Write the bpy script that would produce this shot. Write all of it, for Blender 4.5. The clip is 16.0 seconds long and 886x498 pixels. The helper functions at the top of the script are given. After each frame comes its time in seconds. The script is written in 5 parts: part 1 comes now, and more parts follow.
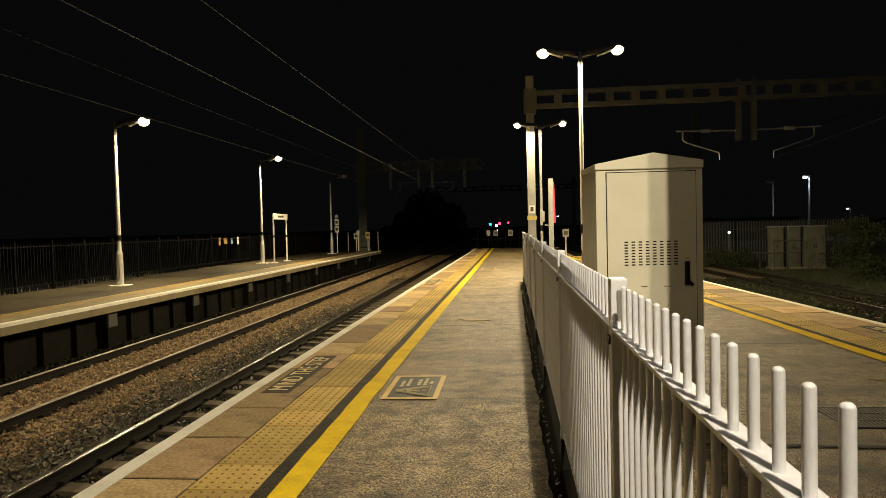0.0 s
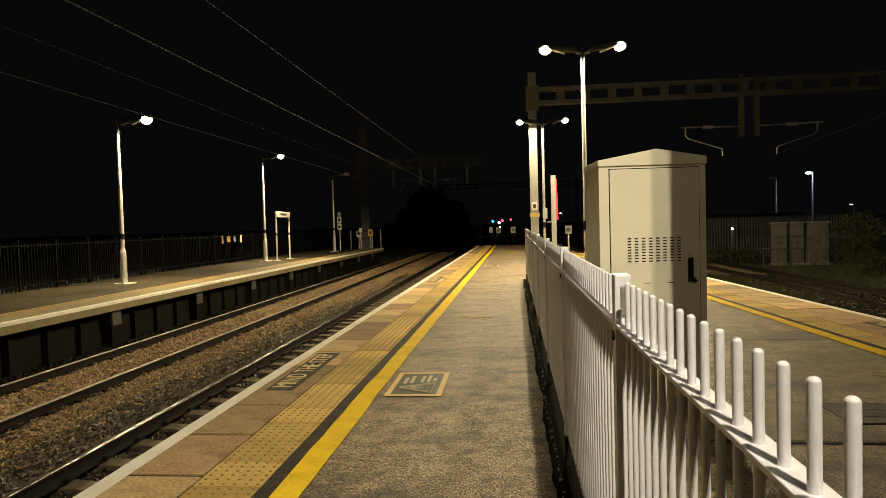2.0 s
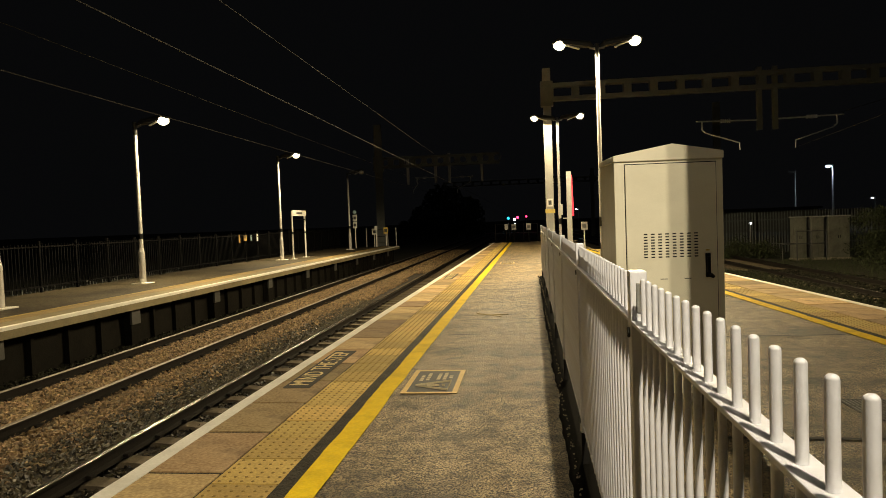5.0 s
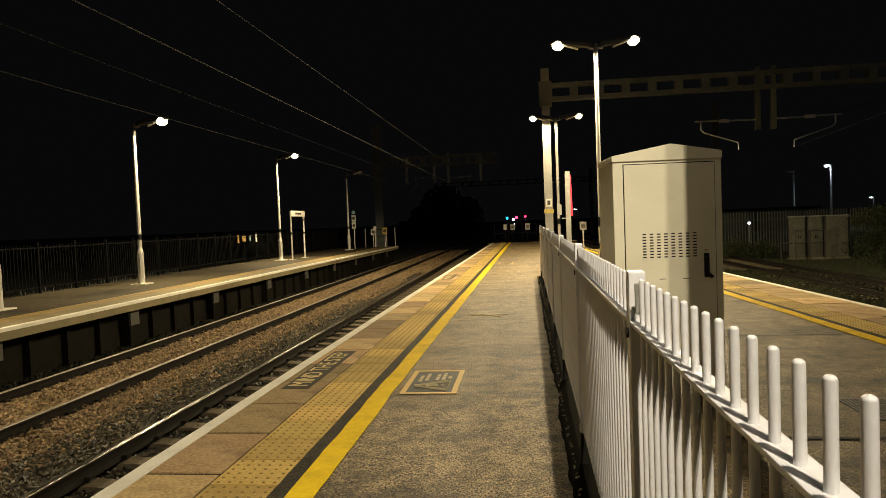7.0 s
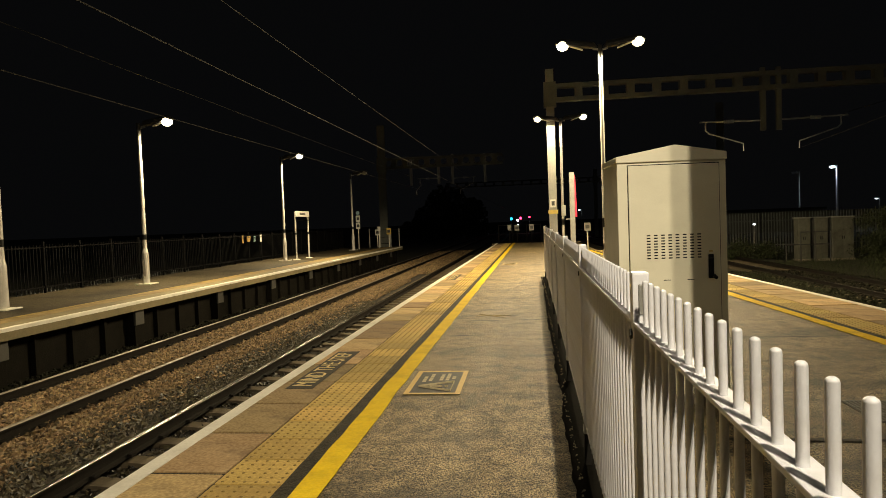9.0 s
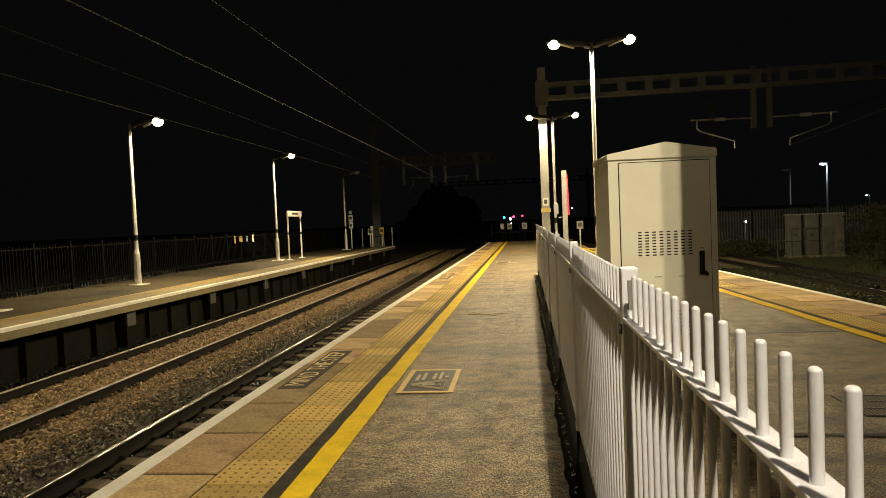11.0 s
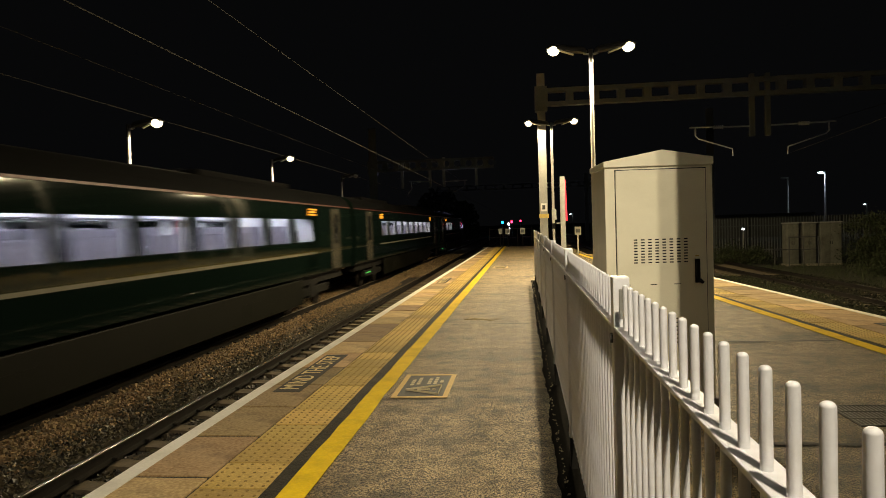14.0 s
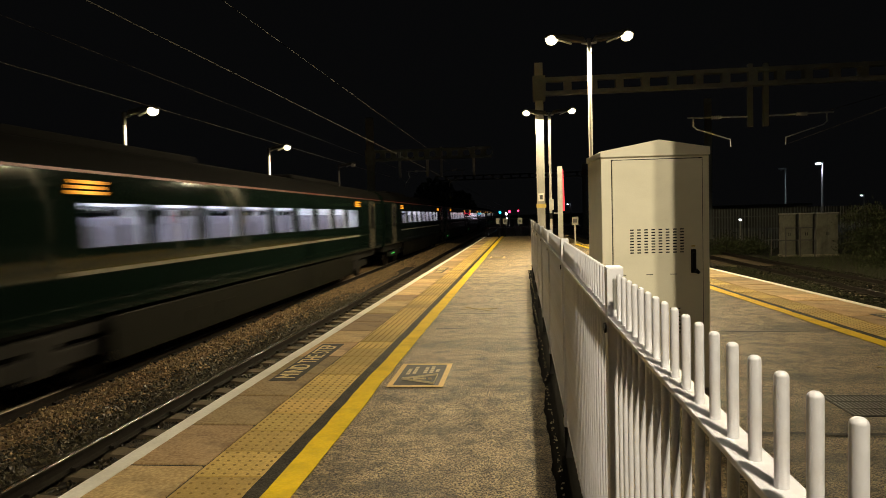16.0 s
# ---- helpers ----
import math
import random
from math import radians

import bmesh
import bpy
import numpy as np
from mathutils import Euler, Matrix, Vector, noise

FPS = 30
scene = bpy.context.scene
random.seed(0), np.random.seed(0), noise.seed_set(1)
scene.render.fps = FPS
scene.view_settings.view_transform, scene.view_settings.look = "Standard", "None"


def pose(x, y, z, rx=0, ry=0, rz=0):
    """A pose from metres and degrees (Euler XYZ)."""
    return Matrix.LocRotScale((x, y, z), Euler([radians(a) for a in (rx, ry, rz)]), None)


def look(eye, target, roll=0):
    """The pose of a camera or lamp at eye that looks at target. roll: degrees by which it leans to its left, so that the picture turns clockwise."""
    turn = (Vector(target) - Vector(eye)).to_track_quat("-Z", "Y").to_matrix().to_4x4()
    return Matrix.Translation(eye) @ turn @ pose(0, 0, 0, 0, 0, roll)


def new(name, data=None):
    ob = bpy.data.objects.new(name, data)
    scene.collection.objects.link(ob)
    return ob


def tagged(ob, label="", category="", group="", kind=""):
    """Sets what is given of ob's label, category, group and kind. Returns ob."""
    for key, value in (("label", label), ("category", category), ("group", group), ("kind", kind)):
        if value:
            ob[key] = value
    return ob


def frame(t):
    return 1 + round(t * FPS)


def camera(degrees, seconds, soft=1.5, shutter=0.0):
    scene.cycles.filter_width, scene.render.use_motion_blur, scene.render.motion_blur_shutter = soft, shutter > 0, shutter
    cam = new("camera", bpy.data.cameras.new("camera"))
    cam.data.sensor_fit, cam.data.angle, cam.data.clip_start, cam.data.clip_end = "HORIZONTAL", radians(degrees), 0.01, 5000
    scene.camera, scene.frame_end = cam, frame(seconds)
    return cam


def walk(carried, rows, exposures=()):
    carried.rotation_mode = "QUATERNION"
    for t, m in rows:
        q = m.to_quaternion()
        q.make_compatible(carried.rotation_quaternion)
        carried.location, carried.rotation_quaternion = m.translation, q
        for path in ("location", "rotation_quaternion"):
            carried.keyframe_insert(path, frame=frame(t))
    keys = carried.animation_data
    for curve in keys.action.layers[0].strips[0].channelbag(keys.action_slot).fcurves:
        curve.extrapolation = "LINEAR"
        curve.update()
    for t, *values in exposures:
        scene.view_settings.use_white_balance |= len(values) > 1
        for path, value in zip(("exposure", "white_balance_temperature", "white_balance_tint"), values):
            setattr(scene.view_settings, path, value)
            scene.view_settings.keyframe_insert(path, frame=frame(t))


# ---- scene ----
cam = camera(67.0, 16.0, soft=0.75, shutter=0.3)
PATH = [
    (0, (2.388, 0.271, 1.422), (2.197, 2.261, 1.358), -1.4),
    (0.5, (2.388, 0.273, 1.42), (2.202, 2.264, 1.356), -1.5),
    (1, (2.387, 0.271, 1.421), (2.203, 2.261, 1.353), -1.6),
    (1.5, (2.387, 0.271, 1.421), (2.197, 2.26, 1.349), -1.6),
    (2, (2.385, 0.267, 1.421), (2.186, 2.256, 1.349), -1.6),
    (2.5, (2.387, 0.272, 1.42), (2.18, 2.26, 1.362), -1.6),
    (3, (2.388, 0.271, 1.421), (2.174, 2.259, 1.368), -1.6),
    (3.5, (2.386, 0.268, 1.422), (2.161, 2.254, 1.356), -1.7),
    (4, (2.387, 0.27, 1.421), (2.149, 2.255, 1.342), -1.9),
    (6.5, (2.39, 0.269, 1.423), (2.144, 2.252, 1.345), -2.2),
    (7, (2.39, 0.27, 1.423), (2.148, 2.254, 1.345), -2.2),
    (7.5, (2.389, 0.268, 1.423), (2.15, 2.253, 1.346), -2.2),
    (8, (2.389, 0.268, 1.423), (2.147, 2.252, 1.345), -2.2),
    (8.5, (2.39, 0.269, 1.423), (2.141, 2.252, 1.346), -2.2),
    (9, (2.391, 0.266, 1.424), (2.137, 2.248, 1.348), -2.1),
    (11.5, (2.406, 0.274, 1.415), (2.175, 2.259, 1.332), -2.5),
    (12, (2.41, 0.279, 1.414), (2.178, 2.263, 1.326), -2.6),
    (12.5, (2.41, 0.277, 1.416), (2.181, 2.262, 1.329), -2.7),
    (13, (2.409, 0.274, 1.416), (2.178, 2.26, 1.347), -2.6),
    (13.5, (2.417, 0.267, 1.439), (2.183, 2.252, 1.376), -2.2),
    (14, (2.417, 0.267, 1.424), (2.189, 2.253, 1.357), -1.8),
    (14.5, (2.422, 0.274, 1.422), (2.199, 2.26, 1.345), -1.6),
    (15, (2.424, 0.276, 1.422), (2.205, 2.262, 1.337), -1.6),
    (15.5, (2.423, 0.271, 1.423), (2.208, 2.257, 1.332), -1.5),
    (16, (2.426, 0.274, 1.422), (2.205, 2.259, 1.324), -1.6),
]
walk(cam, [(t, look(eye, target, roll)) for t, eye, target, roll in PATH],
     [(0.0, 1.0), (13.0, 1.0), (13.4, 0.82), (13.7, 0.86), (14.5, 0.95), (15.3, 1.0), (16.0, 1.0)])

# ---- world and light ----
world = bpy.data.worlds.new("night")
scene.world = world
world.use_nodes = True
bg = world.node_tree.nodes["Background"]
bg.inputs[0].default_value = (0.42, 0.43, 0.46, 1)
bg.inputs[1].default_value = 0.0027
scene.view_settings.exposure = 1.0

FZ = -0.072               # surface of the opposite platform
RAIL_Z = -0.915           # rail head below the platform surface
PLAT_Y0, PLAT_Y1 = -28.0, 44.0
SODIUM = (1.0, 0.80, 0.47)


def lamp_light(name, x, y, z, power, color=SODIUM, size=0.3, spread=165, lean=0.0):
    data = bpy.data.lights.new(name, "AREA")
    data.shape, data.size, data.energy, data.color = "DISK", size, power, color
    data.spread = radians(spread)
    ob = new(name, data)
    ob.matrix_basis = pose(x, y, z, lean, 0, 0)
    return ob


# heads of the twin lamps on the island, the single ones opposite, and the lamp behind the camera
for lx, ly, lz, lp in ((-8.12, 19.1, 4.62, 310), (-8.28, 31.0, 4.70, 310), (-8.12, 7.2, 4.62, 330)):
    lamp_light("lamp_glow", lx, ly, lz, lp)
for lx, ly, lz, lp in ((3.47, 19.1, 5.95, 1350), (5.51, 19.1, 5.95, 1350), (3.00, 30.9, 5.76, 520), (4.94, 30.9, 5.76, 520)):
    data = bpy.data.lights.new("lamp_glow", "SPOT")
    data.energy, data.color, data.shadow_soft_size = lp, SODIUM, 0.05
    data.spot_size, data.spot_blend = radians(172), 0.12
    new("lamp_glow", data).matrix_basis = pose(lx, ly, lz)
# two unseen sources for the lamp behind the camera, leaning along the platform
for lx, lp in ((3.30, 65), (3.405, 42)):
    lamp_light("lamp_glow", lx, -1.5, 5.50, lp, (1.0, 0.86, 0.62), size=0.035, spread=110, lean=55)
lamp_light("lamp_glow", 5.2, 1.62, 4.40, 5, (1.0, 0.85, 0.60), size=0.15, spread=120, lean=58)    # added fill light without a seen source, for the cabinet's dark side
lamp_light("lamp_glow", 42.6, 94.9, 6.9, 500, (0.75, 0.85, 1.0))


# ---- materials ----
def nd(nt, kind, **kw):
    n = nt.nodes.new(kind)
    for k, v in kw.items():
        n.inputs[k].default_value = v
    return n


def mat(name, c1, c2=None, rough=0.6, metal=0.0, scale=8.0, fine=90.0, bump=0.0, stain=None, stain_scale=0.7,
        stain_amount=0.5, vary=0.0, coat=0.0, rough2=None, island=0.0, detail=6.0, span=0.28, spec=0.5, streak=1.0, blots=0.0):
    """Procedural surface: two-scale colour variation, optional stains, bump, and piece-to-piece variation."""
    m = bpy.data.materials.new(name)
    m.use_nodes = True
    nt = m.node_tree
    b = nt.nodes["Principled BSDF"]
    b.inputs["Metallic"].default_value = metal
    b.inputs["Coat Weight"].default_value = coat
    b.inputs["Specular IOR Level"].default_value = spec
    c2 = c2 or tuple(v * 0.7 for v in c1)
    pos = nd(nt, "ShaderNodeTexCoord")
    n1 = nd(nt, "ShaderNodeTexNoise", Scale=scale, Detail=detail, Roughness=0.6)
    n2 = nd(nt, "ShaderNodeTexNoise", Scale=fine, Detail=3.0)
    nt.links.new(pos.outputs["Object"], n1.inputs["Vector"])
    nt.links.new(pos.outputs["Object"], n2.inputs["Vector"])
    add = nd(nt, "ShaderNodeMath")
    add.operation = "ADD"
    nt.links.new(n1.outputs["Fac"], add.inputs[0])
    nt.links.new(n2.outputs["Fac"], add.inputs[1])
    ramp = nd(nt, "ShaderNodeMapRange")
    ramp.inputs["From Min"].default_value, ramp.inputs["From Max"].default_value = 1.0 - span, 1.0 + span
    nt.links.new(add.outputs[0], ramp.inputs["Value"])
    mix = nd(nt, "ShaderNodeMix")
    mix.data_type = "RGBA"
    mix.inputs["A"].default_value, mix.inputs["B"].default_value = (*c2, 1), (*c1, 1)
    nt.links.new(ramp.outputs["Result"], mix.inputs["Factor"])
    col = mix.outputs["Result"]
    if stain:
        n3 = nd(nt, "ShaderNodeTexNoise", Scale=stain_scale, Detail=5.0, Roughness=0.65)
        mp = nd(nt, "ShaderNodeMapping", Scale=(1.0 / streak, streak, 1.0))
        nt.links.new(pos.outputs["Object"], mp.inputs["Vector"])
        nt.links.new(mp.outputs["Vector"], n3.inputs["Vector"])
        r3 = nd(nt, "ShaderNodeMapRange")
        r3.inputs["From Min"].default_value, r3.inputs["From Max"].default_value = 0.47, 0.68
        r3.inputs["To Max"].default_value = stain_amount
        nt.links.new(n3.outputs["Fac"], r3.inputs["Value"])
        m3 = nd(nt, "ShaderNodeMix")
        m3.data_type = "RGBA"
        m3.inputs["B"].default_value = (*stain, 1)
        nt.links.new(r3.outputs["Result"], m3.inputs["Factor"])
        nt.links.new(col, m3.inputs["A"])
        col = m3.outputs["Result"]
    if blots:
        n4 = nd(nt, "ShaderNodeTexNoise", Scale=5.5, Detail=10.0, Roughness=0.78, Distortion=0.3)
        nt.links.new(pos.outputs["Object"], n4.inputs["Vector"])
        r7 = nd(nt, "ShaderNodeMapRange")
        r7.inputs["From Min"].default_value, r7.inputs["From Max"].default_value = 0.44, 0.60
        r7.inputs["To Min"].default_value, r7.inputs["To Max"].default_value = 1.0, 1.0 - blots
        nt.links.new(n4.outputs["Fac"], r7.inputs["Value"])
        m7 = nd(nt, "ShaderNodeVectorMath")
        m7.operation = "SCALE"
        nt.links.new(col, m7.inputs[0])
        nt.links.new(r7.outputs["Result"], m7.inputs["Scale"])
        col = m7.outputs["Vector"]
    if vary or island:
        src = nd(nt, "ShaderNodeNewGeometry").outputs["Random Per Island"] if island else nd(nt, "ShaderNodeObjectInfo").outputs["Random"]
        amount = vary or island
        r4 = nd(nt, "ShaderNodeMapRange")
        r4.inputs["To Min"].default_value, r4.inputs["To Max"].default_value = 1 - amount, 1 + amount
        nt.links.new(src, r4.inputs["Value"])
        hsv = nd(nt, "ShaderNodeHueSaturation")
        nt.links.new(r4.outputs["Result"], hsv.inputs["Value"])
        r6 = nd(nt, "ShaderNodeMapRange")
        r6.inputs["To Min"].default_value, r6.inputs["To Max"].default_value = 0.5 - 0.008 * amount, 0.5 + 0.03 * amount
        wn = nd(nt, "ShaderNodeTexWhiteNoise")
        wn.noise_dimensions = "1D"
        nt.links.new(src, wn.inputs["W"])
        nt.links.new(wn.outputs["Value"], r6.inputs["Value"])
        nt.links.new(r6.outputs["Result"], hsv.inputs["Hue"])
        nt.links.new(col, hsv.inputs["Color"])
        col = hsv.outputs["Color"]
    nt.links.new(col, b.inputs["Base Color"])
    r5 = nd(nt, "ShaderNodeMapRange")
    r5.inputs["To Min"].default_value, r5.inputs["To Max"].default_value = rough, rough if rough2 is None else rough2
    nt.links.new(n1.outputs["Fac"], r5.inputs["Value"])
    nt.links.new(r5.outputs["Result"], b.inputs["Roughness"])
    if bump:
        bp = nd(nt, "ShaderNodeBump", Strength=bump, Distance=0.01)
        nt.links.new(add.outputs[0], bp.inputs["Height"])
        nt.links.new(bp.outputs["Normal"], b.inputs["Normal"])
    return m


def glow(name, color, strength):
    m = bpy.data.materials.new(name)
    m.use_nodes = True
    b = m.node_tree.nodes["Principled BSDF"]
    b.inputs["Base Color"].default_value = (*[0.5 * v for v in color], 1)
    b.inputs["Emission Color"].default_value = (*color, 1)
    b.inputs["Emission Strength"].default_value = strength
    return m


def pane_glass(name, tint=(0.8, 0.85, 0.9), gloss=0.1):
    m = bpy.data.materials.new(name)
    m.use_nodes = True
    nt = m.node_tree
    nt.nodes.remove(nt.nodes["Principled BSDF"])
    tr = nt.nodes.new("ShaderNodeBsdfTransparent")
    tr.inputs[0].default_value = (*tint, 1)
    gl = nt.nodes.new("ShaderNodeBsdfGlossy")
    gl.inputs["Roughness"].default_value = 0.03
    mx = nt.nodes.new("ShaderNodeMixShader")
    mx.inputs[0].default_value = gloss
    nt.links.new(tr.outputs[0], mx.inputs[1])
    nt.links.new(gl.outputs[0], mx.inputs[2])
    nt.links.new(mx.outputs[0], nt.nodes["Material Output"].inputs[0])
    return m


